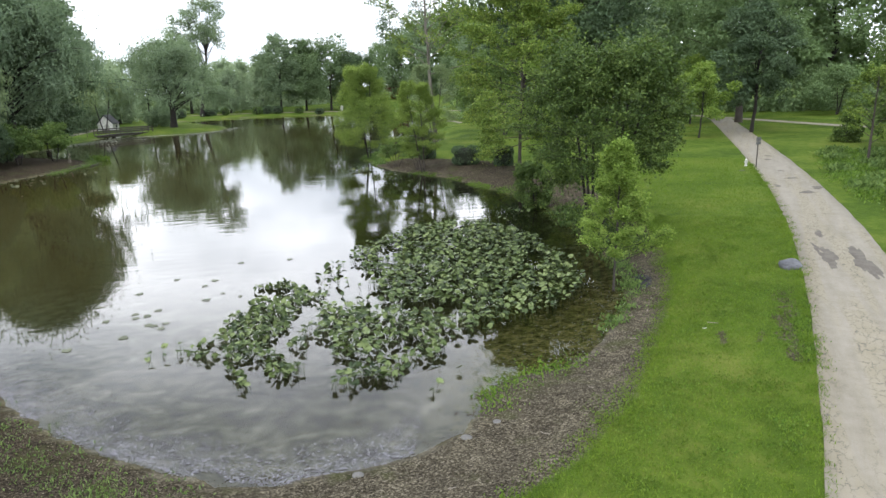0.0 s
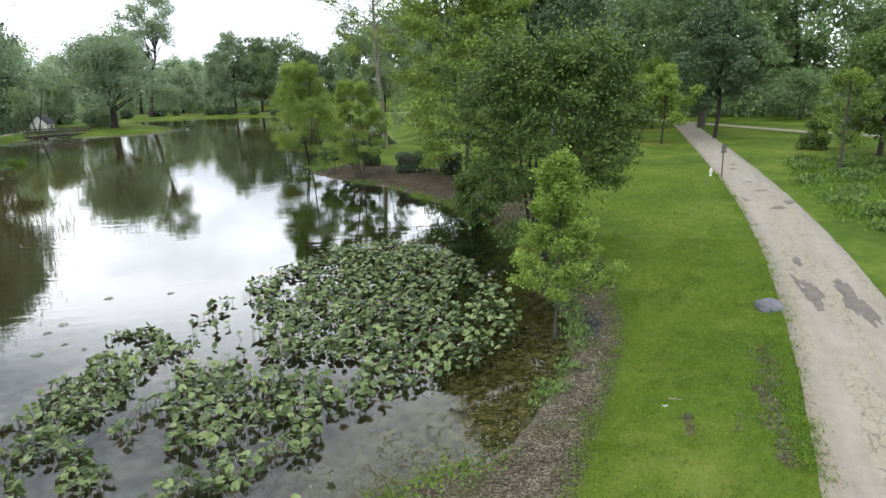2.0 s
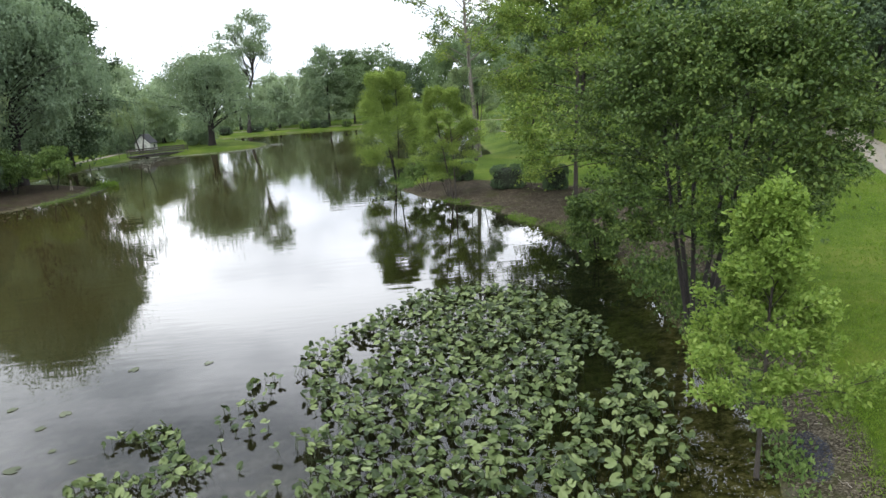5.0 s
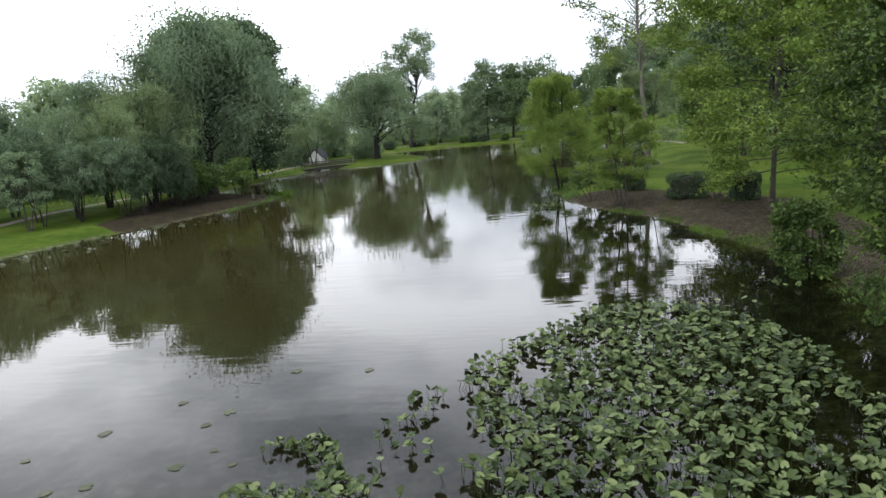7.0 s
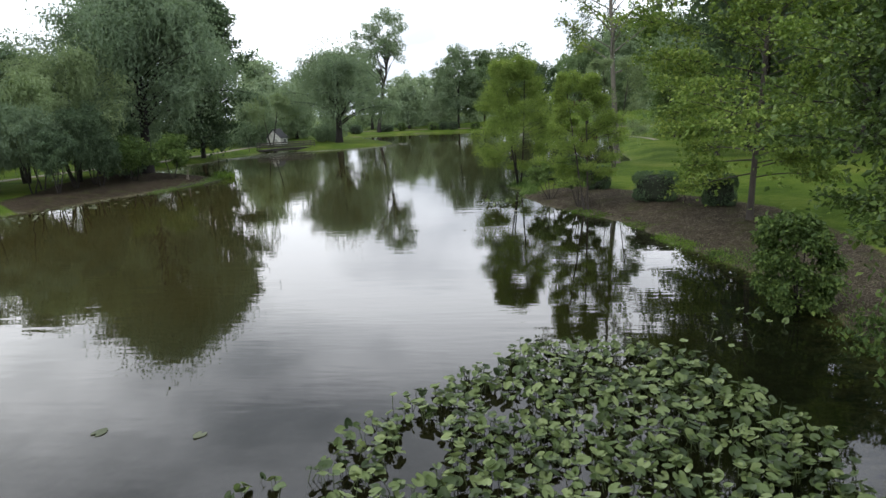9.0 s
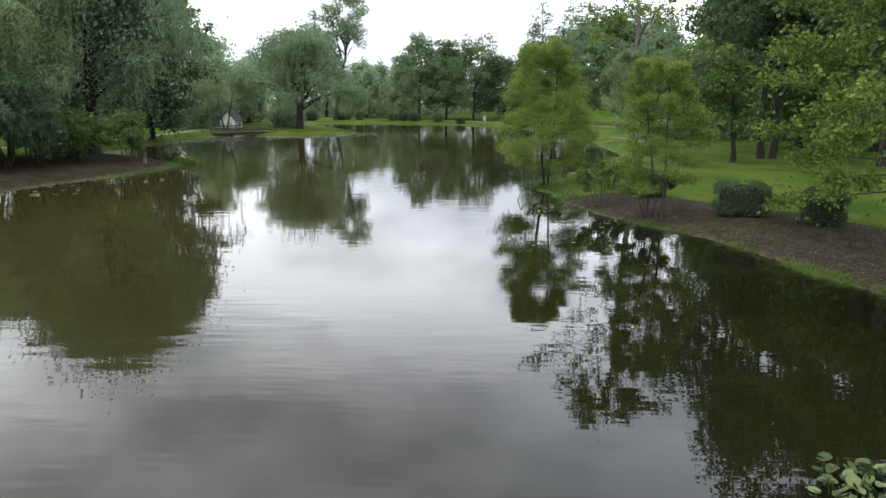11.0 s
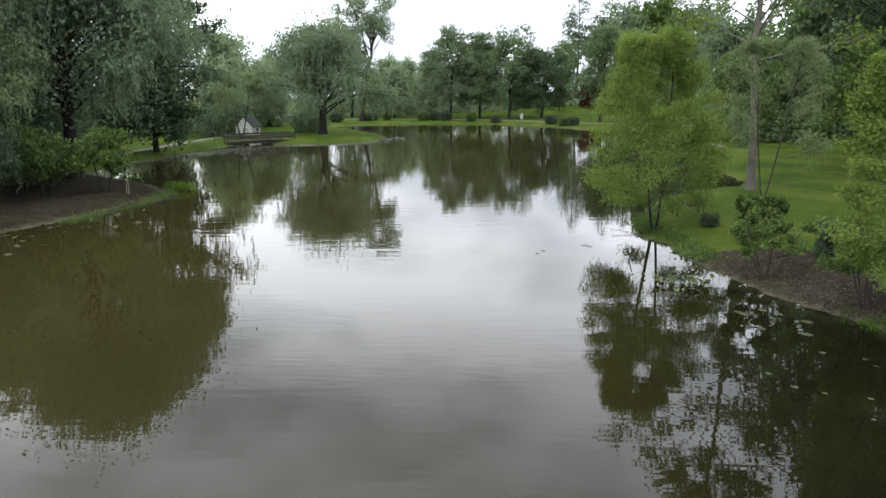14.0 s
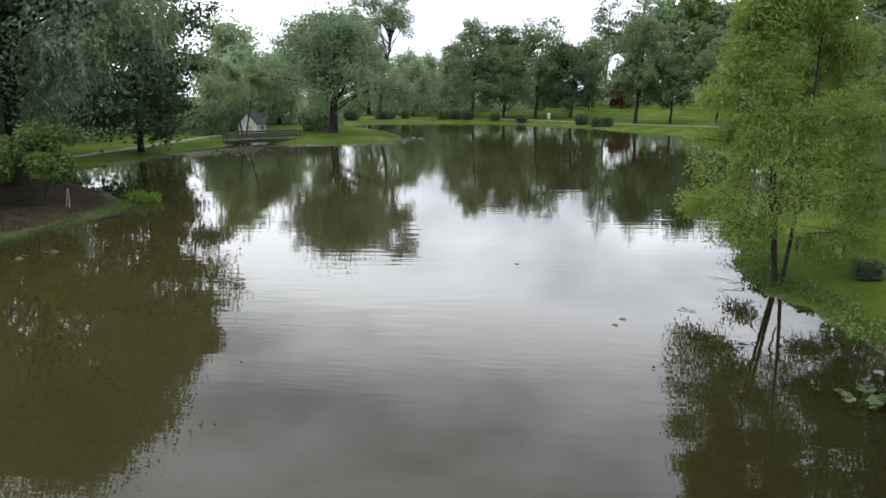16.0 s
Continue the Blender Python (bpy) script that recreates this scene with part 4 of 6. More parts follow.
build_tree("lawn_tree", -1.5, 112, 11, 4.0, L_MID, M_BARK_DARK, 20, foot=0.25, shape="vase", stems=2, trunk_r=0.2, count=6000, leaf=0.36, width=0.24, clumps=50,
           base_z=0.7, label="mid-green lawn tree with a forked trunk")
build_tree("roadside_tree", 32.6, 86, 24, 8.0, L_WOOD, M_BARK, 21, foot=0.2, trunk_r=0.38, count=20000, leaf=0.36, width=0.25, clumps=150, clump=0.15, base_z=0.75, taper=0.6, inner=2500, lobes=24, lobe=0.36,
           label="large hazy green shade tree with a thick trunk beside the path")
build_tree("roadside_tree", 28.7, 71, 13.6, 4.2, L_DARK, M_BARK_DARK, 22, foot=0.2, shape="round", trunk_r=0.16, count=18000, leaf=0.26, width=0.18, clumps=130, clump=0.15, base_z=0.75, taper=0.6, inner=1500, lobes=18, lobe=0.38,
           label="full mid-green shade tree beside the path", droop=0.6)
build_tree("roadside_sapling", 26.6, 86, 8.2, 3.4, L_SPRING, M_BARK_DARK, 23, foot=0.25, trunk_r=0.1, count=8000, leaf=0.26, width=0.17, clumps=60, clump=0.2, lobes=9, lobe=0.42, base_z=0.72, label="light green young tree on the lawn")
build_tree("roadside_sapling", 22.0, 66.4, 6.9, 2.7, L_SPRING, M_BARK_DARK, 24, foot=0.3, trunk_r=0.08, count=9000, leaf=0.2, width=0.15, clumps=50, clump=0.2, lobes=7, lobe=0.45, base_z=0.72, label="light green young tree on the lawn")
grow_tree("ivy_tree", 26.6, 45.0, 6.6, 1.7, L_FRESH, M_BARK, 25, foot=0.22, shape="vase", trunk_r=0.09, branches=30, twigs=6, per=20, leaf=0.16, width=0.1, fluff=0.1, rise=(25, 70), base_z=0.7, uneven=0.4, label="half-dead thin tree with bare top branches")
build_tree("verge_tree", 30.2, 43.4, 7.0, 2.8, L_MID, M_BARK_DARK, 75, foot=0.14, shape="broad", trunk_r=0.15, count=13000, leaf=0.2, width=0.13, clumps=90, clump=0.18, base_z=0.7, lobes=12, inner=800, label="leafy light green tree beyond the weed bed", group="verge trees")
build_tree("verge_tree", 34.2, 53.5, 9.0, 3.6, L_MID, M_BARK_DARK, 76, foot=0.10, shape="round", trunk_r=0.18, count=13000, leaf=0.24, width=0.16, clumps=90, clump=0.18, base_z=0.7, lobes=12, inner=800, label="mid-green tree beyond the weed bed", group="verge trees")
build_tree("ivy_stump", 32.3, 59.0, 2.6, 1.2, L_DEEP, M_BARK_DARK, 77, foot=0.05, shape="broad", trunk_r=0.25, count=4500, leaf=0.15, width=0.11, clumps=40, clump=0.3, base_z=0.7, limbs=6, label="dark ivy-smothered stump on the verge", category="stump")
build_tree("lawn_tree", 49.3, 95.9, 6.0, 4.2, L_WOOD, M_BARK_DARK, 78, foot=0.3, shape="broad", stems=2, trunk_r=0.12, count=7000, leaf=0.3, width=0.2, clumps=60, base_z=0.75, lobes=8, label="small spreading tree on the lawn behind the lane")

# ---------- trees of the left bank ----------
grow_tree("weeping_willow", -51.4, 67.6, 18.6, 10.6, L_WILLOW, M_BARK_DARK, 31, foot=0.22, shape="round", trunk_r=0.5, branches=110, twigs=9, per=48, leaf=0.28, width=0.13,
          fluff=0.42, rise=(16, 62), bend=0.22, base_z=0.55, droop=1.0, flat=0.8, hang=2.4, hang_n=2600, hang_per=12, inner=26000, limb_r=0.26, twig_len=0.26, uneven=0.35, taper=0.85, low=0.4, hang_w=1.0,
          label="huge weeping willow with hanging dark green strands")
grow_tree("weeping_willow", -51.2, 59.2, 12.2, 6.2, L_WILLOW_LIGHT, M_BARK_DARK, 32, foot=0.25, shape="round", stems=3, trunk_r=0.2, branches=66, twigs=8, per=30, leaf=0.26, width=0.09,
          fluff=0.28, rise=(14, 64), bend=0.24, fan=0.35, base_z=0.5, droop=0.9, flat=0.5, hang=2.6, hang_n=1900, hang_per=10, inner=3500, limb_r=0.34, twig_len=0.28, uneven=0.35, low=0.45, hang_w=0.9,
          label="light green weeping willow over the mulch bed")
build_tree("bank_tree", -43.4, 62.8, 3.8, 2.0, L_MID, M_BARK_DARK, 33, foot=0.36, shape="broad", stems=2, trunk_r=0.07, count=4500, leaf=0.22, width=0.14, clumps=40, lobes=7, base_z=0.45, label="small leafy tree on the mulch spit", group="bank trees")
build_tree("bank_tree", -45.5, 60.4, 3.7, 2.2, L_MID, M_BARK_DARK, 34, foot=0.38, shape="broad", stems=3, trunk_r=0.07, count=4500, leaf=0.22, width=0.14, clumps=40, lobes=7, base_z=0.45, label="small dark leafy tree on the mulch spit", group="bank trees")
build_tree("bank_tree", -51.4, 50.9, 9.6, 3.8, L_SHORE, M_BARK_DARK, 35, foot=0.2, shape="round", stems=4, trunk_r=0.1, count=12000, leaf=0.22, width=0.09, clumps=130, clump=0.13, lobes=18, lobe=0.3, weeping=2.2, strand_n=300, base_z=0.5, label="airy multi-stemmed tree on the west lawn", group="bank trees")
build_tree("bank_tree", -48.6, 44.6, 6.6, 2.6, L_SHORE, M_BARK, 36, foot=0.26, shape="round", stems=3, trunk_r=0.07, count=5200, leaf=0.19, width=0.09, clumps=90, clump=0.12, squash=0.45, base_z=0.5, label="thin airy tree on the west lawn", group="bank trees")
build_tree("bank_tree", -55.6, 57.5, 12.8, 5.0, L_WILLOW, M_BARK_DARK, 37, foot=0.16, shape="round", stems=3, trunk_r=0.16, count=14000, leaf=0.27, width=0.13, clumps=110, clump=0.16, lobes=16, inner=1200, base_z=0.6, label="bushy grey-green tree behind the bank", group="bank trees")
build_tree("bank_tree", -48.8, 62.6, 5.4, 2.6, L_DARK, M_BARK_DARK, 43, foot=0.12, shape="broad", stems=3, trunk_r=0.09, count=5200, leaf=0.24, width=0.16, clumps=46, base_z=0.45, label="dark bushy tree under the willow", group="bank trees", limbs=9)
build_tree("bank_tree", -58.5, 46.8, 10.8, 4.6, L_WILLOW, M_BARK_DARK, 44, foot=0.18, shape="round", stems=4, trunk_r=0.13, count=12000, leaf=0.25, width=0.12, clumps=90, clump=0.17, lobes=13, inner=1000, base_z=0.6, label="airy grey-green tree on the west lawn", group="bank trees", limbs=12)
build_tree("bank_tree", -62, 52, 12.0, 5.2, L_SHORE, M_BARK_DARK, 45, foot=0.15, shape="round", stems=2, trunk_r=0.16, count=13000, leaf=0.28, width=0.14, clumps=100, clump=0.17, lobes=14, inner=1200, base_z=0.6, label="rounded grey-green tree behind the west lawn", group="bank trees", limbs=8)
for k, (x, y, h, r, mat) in enumerate([(-49.8, 46.6, 7.0, 2.6, L_DARK), (-48.2, 48.8, 6.6, 2.7, L_WILLOW), (-46.6, 51.6, 6.8, 2.8, L_WILLOW), (-46.2, 55.0, 6.2, 2.7, L_DARK), (-48.8, 54.0, 9.4, 3.4, L_WILLOW_LIGHT), (-47.4, 57.8, 6.8, 2.6, L_DARK), (-53.2, 48.4, 8.2, 3.0, L_WILLOW), (-44.6, 52.2, 5.0, 2.0, L_DARK), (-45.2, 56.6, 4.6, 1.9, L_DARK)]):
    build_tree("bank_tree", x, y, h, r, mat, M_BARK_DARK, 140 + k, foot=0.34, shape="broad", stems=2 + k % 2, trunk_r=0.055, count=8000, leaf=0.2, width=0.09, clumps=100, clump=0.15, lobes=13, lobe=0.34, inner=500, limbs=14, weeping=1.6, strand_n=140,
               base_z=ground_z(x, y), label="thin-stemmed leafy tree leaning over the mulch spit", group="bank trees", lean=(0.8, -0.3), droop=0.9)
for k, (x, y, h, r) in enumerate([(-59.5, 74, 10.5, 4.8), (-66, 80, 11.5, 5.0), (-56, 66, 8.5, 4.2)]):
    build_tree("bank_tree", x, y, h, r, L_WILLOW, M_BARK_DARK, 150 + k, foot=0.08, shape="round", stems=2, trunk_r=0.15, count=9000, leaf=0.28, width=0.17, clumps=90, clump=0.17, lobes=14, inner=900, limbs=6,
               base_z=ground_z(x, y), label="bushy grey-green tree filling in behind the willow", group="bank trees")
grow_tree("dark_tree", -63.0, 88.6, 23.6, 7.3, L_DARK, M_BARK_DARK, 38, foot=0.07, shape="round", trunk_r=0.24, branches=96, twigs=9, per=48, leaf=0.34, width=0.24,
          fluff=0.38, rise=(4, 58), bend=0.06, base_z=0.6, droop=0.35, flat=0.9, inner=14000, limb_r=0.3, twig_len=0.32, uneven=0.4, low=0.5, label="tall dark green tree with a bare dark trunk behind the willow")

# ---------- the peninsula and the far shore ----------
grow_tree("willow", -60.5, 121.2, 16.0, 12.2, L_SHORE, M_BARK_DARK, 46, foot=0.18, shape="broad", trunk_r=0.62, branches=84, twigs=10, per=30, leaf=0.36, width=0.16,
          fluff=0.48, rise=(14, 66), bend=0.26, base_z=0.55, lean=(0.4, 0), droop=0.9, flat=0.6, hang=3.4, hang_n=2000, hang_per=10, inner=5000, limb_r=0.42, twig_len=0.28, uneven=0.3, low=0.45, taper=0.8, hang_w=0.85,
          label="wide spreading willow with a dark forked trunk on the peninsula")
grow_tree("thin_willow", -69.2, 112.6, 9.6, 4.6, L_WILLOW_LIGHT, M_BARK_DARK, 160, foot=0.4, shape="round", stems=2, trunk_r=0.14, branches=36, twigs=8, per=26, leaf=0.30, width=0.11,
          fluff=0.22, rise=(20, 66), bend=0.16, fan=0.35, base_z=0.6, droop=0.8, flat=0.4, hang=2.4, hang_n=420, hang_per=10, twig_len=0.34, uneven=0.3, label="light green willow with thin dark stems before the pump house")
build_tree("lawn_tree", 13.5, 79, 26, 8.5, L_DARK, M_BARK_DARK, 161, foot=0.22, shape="round", trunk_r=0.3, count=16000, leaf=0.40, width=0.26, clumps=180, clump=0.13, lobes=28, lobe=0.34, inner=2600, taper=0.65, base_z=0.7,
           label="dense dark green tree shading the lawn")
build_tree("bare_topped_tree", -77.5, 170, 30.0, 8.4, L_SHORE, M_BARK_DARK, 42, foot=0.55, shape="round", trunk_r=0.45, count=15000, leaf=0.36, width=0.24, clumps=150, clump=0.14, lobes=13, lobe=0.30, base_z=0.7,
           lean=(4.0, 0), fork=0.55, limb_r=0.5, straight=0.3, label="very tall open-crowned tree above the others", limbs=46)
for k, (x, y, h, r, mat, s) in enumerate([(-58.8, 180, 21, 7.0, L_SHORE, "round"), (-52.5, 183, 19, 8.0, L_FAR, "round"), (-44.5, 180, 20, 9.2, L_FAR, "round"), (-37.5, 183, 15.5, 7.5, L_DARK, "round")]):
    build_tree("shore_tree", x, y, h, r, mat, M_BARK_DARK, 50 + k, foot=0.10, shape=s, trunk_r=0.28, count=16000, leaf=0.39, width=0.26, clumps=220, clump=0.12, hollow=0.4, base_z=0.8, limbs=8, lobes=26, lobe=0.34, inner=1400, group="far shore trees",
               label="full green shade tree behind the far shore", droop=0.5)
build_tree("lawn_tree", -22.4, 164.5, 18.2, 6.6, L_FAR, M_BARK_DARK, 61, foot=0.19, shape="round", stems=1, trunk_r=0.3, count=13000, leaf=0.40, width=0.27, clumps=130, clump=0.15, lobes=17, inner=900, base_z=0.8, label="mid-green tree beside the far lane")
build_tree("lawn_tree", -16.4, 166, 12.4, 3.8, L_FAR, M_BARK_DARK, 62, foot=0.25, shape="round", trunk_r=0.22, count=7000, leaf=0.45, width=0.3, clumps=56, base_z=0.8, label="round mid-green tree beside the far lane")
build_tree("lawn_tree", -8.5, 168, 14.5, 5.4, L_FAR, M_BARK_DARK, 63, foot=0.3, shape="round", trunk_r=0.2, count=7000, leaf=0.45, width=0.3, clumps=56, base_z=0.9, label="lighter green tree on the far lawn")
build_tree("red_tree", -29, 205, 6, 3.2, L_RED, M_BARK_DARK, 64, foot=0.15, shape="round", trunk_r=0.15, count=4000, leaf=0.45, width=0.3, clumps=40, base_z=ground_z(-29, 205), label="small maroon-leaved tree on the far lawn")
build_tree("narrow_tree", -36, 200, 9.6, 1.9, L_FRESH, M_BARK_DARK, 65, foot=0.1, shape="cone", trunk_r=0.12, count=4000, leaf=0.4, width=0.25, clumps=40, base_z=ground_z(-36, 200), label="narrow pointed light green tree")

# ---------- woods behind ----------
woods = []
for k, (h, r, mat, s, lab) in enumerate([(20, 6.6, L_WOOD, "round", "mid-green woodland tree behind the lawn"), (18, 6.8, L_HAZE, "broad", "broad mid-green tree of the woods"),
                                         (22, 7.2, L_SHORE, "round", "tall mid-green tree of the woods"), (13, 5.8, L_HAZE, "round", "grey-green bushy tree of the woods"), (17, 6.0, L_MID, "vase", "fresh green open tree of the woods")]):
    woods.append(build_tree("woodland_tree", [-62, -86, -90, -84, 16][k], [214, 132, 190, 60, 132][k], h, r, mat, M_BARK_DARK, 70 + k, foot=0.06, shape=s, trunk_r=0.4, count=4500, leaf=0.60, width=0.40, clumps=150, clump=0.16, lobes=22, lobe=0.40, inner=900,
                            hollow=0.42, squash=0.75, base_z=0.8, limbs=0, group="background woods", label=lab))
woods.append(build_tree("woodland_tree", 29, 121, 20, 6.8, L_WOOD, M_BARK_DARK, 79, foot=0.06, shape="round", trunk_r=0.4, count=10500, leaf=0.39, width=0.26, clumps=220, clump=0.13, lobes=26, lobe=0.36, inner=1500,
                        hollow=0.42, base_z=0.8, limbs=0, group="background woods", label="full mid-green woodland tree behind the lane"))
rng = np.random.default_rng(7)
for x, y, k, s in [(-2, 124, 2, 0.7), (6, 121, 0, 1.0), (13, 119, 2, 1.3), (21, 121, 0, 1.35), (38, 118, 5, 1.25), (47, 114, 5, 1.3), (55, 110, 5, 1.35), (64, 105, 5, 0.78), 
                   (50, 62, 5, 0.85), (45, 53, 2, 0.8), (61, 74, 5, 0.95), (43, 44, 1, 0.75), (39, 34, 2, 0.65), (72, 120, 2, 0.8), (70, 96, 2, 0.75), (12, 142, 2, 1.4), (40, 142, 0, 1.5), (66, 138, 2, 0.9), (84, 124, 0, 0.85),
                   (-66, 41, 3, 1.0), (-70, 32, 3, 1.0), (-66, 186, 1, 0.75), (-76, 186, 3, 0.9), (-83, 214, 1, 0.9), (-74, 42, 1, 0.7), (-76, 50, 3, 1.0), (-82, 72, 3, 1.15), (-82, 92, 3, 1.0), (-84, 112, 3, 0.95), (-78, 218, 3, 1.15), (-68, 226, 3, 1.2), (-90, 206, 1, 0.8),
                   (-80, 123, 3, 0.8), (-84, 142, 3, 0.95), (-96, 150, 2, 0.8), (-100, 168, 1, 0.9), (-100, 184, 2, 0.75), (-82, 198, 1, 0.85), (-72, 206, 3, 1.1), (-50, 216, 2, 0.75), (-38, 222, 0, 0.8), (-24, 222, 2, 1.2), (-14, 232, 4, 1.6), (-4, 226, 2, 1.25),
                   (-12, 222, 0, 0.95), (0, 212, 2, 0.95), (8, 196, 0, 1.0), (14, 176, 2, 0.95), (20, 158, 0, 1.0), (12, 100, 4, 0.9), (18, 96, 2, 0.95)]:
    m = pose(x, y, ground_z(x, y) - 0.1, 0, 0, rng.uniform(0, 360)) @ Matrix.Diagonal((s, s, s * rng.uniform(0.95, 1.1), 1))
    copy_thing(woods[k], m)


def pine(x, y, h, seed):
    """A tall pine: straight trunk with flat layered boughs of needles."""
    rng = np.random.default_rng(seed)
    root = thing("pine", x, y, ground_z(x, y), 0, "tall dark pine with layered boughs behind the woods", "tree", "far pines")
    f = np.linspace(0, 1, 8)[:, None]
    mesh_object("trunk", *tube(np.c_[rng.normal(0, 0.15, (8, 2)), f * h], np.linspace(0.4, 0.06, 8), 7), M_BARK_DARK, root, smooth=True)
    cs, rs = [], []
    for k in range(15):
        z = h * (0.38 + 0.6 * k / 14)
        reach = (1 - k / 15) * h * 0.2 + 0.8
        for a in rng.uniform(0, 2 * np.pi, 5):
            for g in (0.5, 0.95):
                cs.append((np.cos(a) * reach * g, np.sin(a) * reach * g, z + 0.5 * g + rng.normal(0, 0.2)))
                rs.append(reach * 0.32)
    v, q = clump_leaves(rng, np.array(cs), np.array(rs), 6000, 0.75, 0.28, 0.34, -0.2)
    mesh_object("crown", v, q, L_DARK, root)


for k, (x, y, h) in enumerate([(-38.5, 252, 33), (-28.5, 255, 34), (-22, 258, 31), (-9, 250, 30), (2, 240, 27)]):
    pine(x, y, h, 170 + k)


def undergrowth(name, lines, n, height, label, seed, mat, leaf=0.7, deep=2.2):
    """A thicket along a line under far trees, as one mass of leaves."""
    rng = np.random.default_rng(seed)
    pts = np.asarray(lines, float)
    seg = np.r_[0, np.cumsum(np.linalg.norm(np.diff(pts, axis=0), axis=1))]
    s = rng.uniform(0, seg[-1], n)
    x, y = np.interp(s, seg, pts[:, 0]) + rng.normal(0, deep, n), np.interp(s, seg, pts[:, 1]) + rng.normal(0, deep, n)
    top = height * (0.65 + 0.35 * np.sin(s * 0.45 + seed) * np.sin(s * 0.17) + 0.25 * np.sin(s * 1.3))
    at = np.c_[x, y, land(x, y)[0] + top * rng.random(n) ** 0.8]
    k = leaf * rng.uniform(0.6, 1.3, n)
    ob = mesh_object(name, *leaf_quads(at, unit(rng, n), unit(rng, n) + [0, 0, 0.8], k, k * 0.7), mat)
    return tagged(ob, label, "undergrowth", kind="stuff")


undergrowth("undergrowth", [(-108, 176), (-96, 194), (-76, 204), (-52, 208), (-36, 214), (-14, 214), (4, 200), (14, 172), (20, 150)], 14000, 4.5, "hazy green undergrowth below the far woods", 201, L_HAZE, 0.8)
undergrowth("undergrowth", [(-4, 118), (20, 116), (48, 109), (74, 94), (88, 82)], 9500, 5.0, "dark green undergrowth below the woods", 202, L_WOOD, 0.8)
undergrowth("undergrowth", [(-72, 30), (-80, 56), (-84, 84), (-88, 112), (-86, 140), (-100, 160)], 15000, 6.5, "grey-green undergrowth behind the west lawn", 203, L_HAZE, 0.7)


# ---------- lily pads ----------
M_STALK = plain("lily_stalks", (0.03, 0.045, 0.012), (0.06, 0.08, 0.025), 0.5, 6)


def heart_leaf(rng, length, cup, wave, notch=0.32, fold=0.0):
    """A heart-shaped lily leaf in its own frame, stalk at the origin, tip towards +x: verts and triangles."""
    half = np.array([(0.16, 1.06), (0.5, 0.97), (0.95, 0.92), (1.45, 0.95), (1.95, 1.0), (2.4, 1.06), (2.8, 0.98), (3.06, 1 - 2.1 * notch)])
    th = np.r_[-half[::-1, 0], half[:, 0]]
    n = len(th)
    r = 0.5 * length * np.r_[half[::-1, 1], half[:, 1]] * rng.uniform(0.95, 1.05, n)
    rim = np.stack([r * np.cos(th) * 1.05 + 0.18 * length, r * np.sin(th) * 0.92], 1)
    v, ph = [(0, 0, 0)], rng.uniform(0, 6.3)
    for k in (0.55, 1.0):
        xy = rim * k + np.array([0.05 * length * (1 - k), 0])
        d2 = (xy[:, 0] / length) ** 2 + (xy[:, 1] / length) ** 2
        z = cup * length * d2 * 1.4 - 0.5 * cup * length * (xy[:, 1] / length) ** 2 + wave * length * np.sin(3 * th + ph) * k**2 * 0.5 + fold * np.abs(xy[:, 1])
        v += list(np.column_stack([xy, z]))
    f = []
    for i in range(n):
        j = (i + 1) % n
        if i == n - 1:
            continue
        f += [(0, 1 + i, 1 + j), (1 + i, 1 + n + i, 1 + n + j), (1 + i, 1 + n + j, 1 + j)]
    return np.array(v, float), np.array(f, int)


def lily_bed(name, spots, label, own=0, near=None, seed=5, lift=(0.04, 0.26), size=(0.155, 0.25), tilt=29):
    """Raised lily leaves on stalks; the own leaves nearest to a place are parts of their own."""
    rng = np.random.default_rng(seed)
    root = thing(name, 0, 0, 0, 0, label, "water lily")
    kinds = [heart_leaf(rng, 1.0, rng.uniform(0.05, 0.34), rng.uniform(0.03, 0.10), 0.42, rng.uniform(0.05, 0.42)) for _ in range(10)]
    spots = np.asarray(spots, float)
    if near is not None:
        spots = spots[np.argsort(np.hypot(spots[:, 0] - near[0], spots[:, 1] - near[1]))]
    data = []
    if own:
        for k, (v, f) in enumerate(kinds):
            me = bpy.data.meshes.new("leaf")
            me.from_pydata(v.tolist(), [], f.tolist())
            for p in me.polygons:
                p.use_smooth = True
            me.materials.append(L_PAD_OWN)
            data.append(me)
    rest, stalks = [], []
    for i, (x, y) in enumerate(spots):
        z, s = rng.uniform(*lift), rng.uniform(*size)
        m = pose(x, y, z, rng.normal(0, tilt), rng.normal(0, tilt), rng.uniform(0, 360)) @ Matrix.Scale(s, 4)
        k = int(rng.integers(len(kinds)))
        if i < own:
            ob = new("leaf", data[k])
            ob.parent, ob.matrix_basis = root, m
        else:
            v, f = kinds[k]
            rest.append((np.c_[v, np.ones(len(v))] @ np.array(m).T[:, :3], f))
        foot = np.array([x + rng.normal(0, 0.10), y + rng.normal(0, 0.10), -0.25])
        tip = np.array([x, y, z])
        path = np.stack([foot, (foot + tip) / 2 + [0, 0, 0.04], tip])
        stalks.append(tube(path, [0.009, 0.008, 0.006], 4))
    if rest:
        v, f = joined(rest)
        ob = mesh_object("leaves", v, f, L_PAD, root, smooth=True)
        if own:
            ob["kind"] = "stuff"
    v, f = joined(stalks)
    mesh_object("stalk", v, f, M_STALK, root)["kind"] = "stuff"
    return root


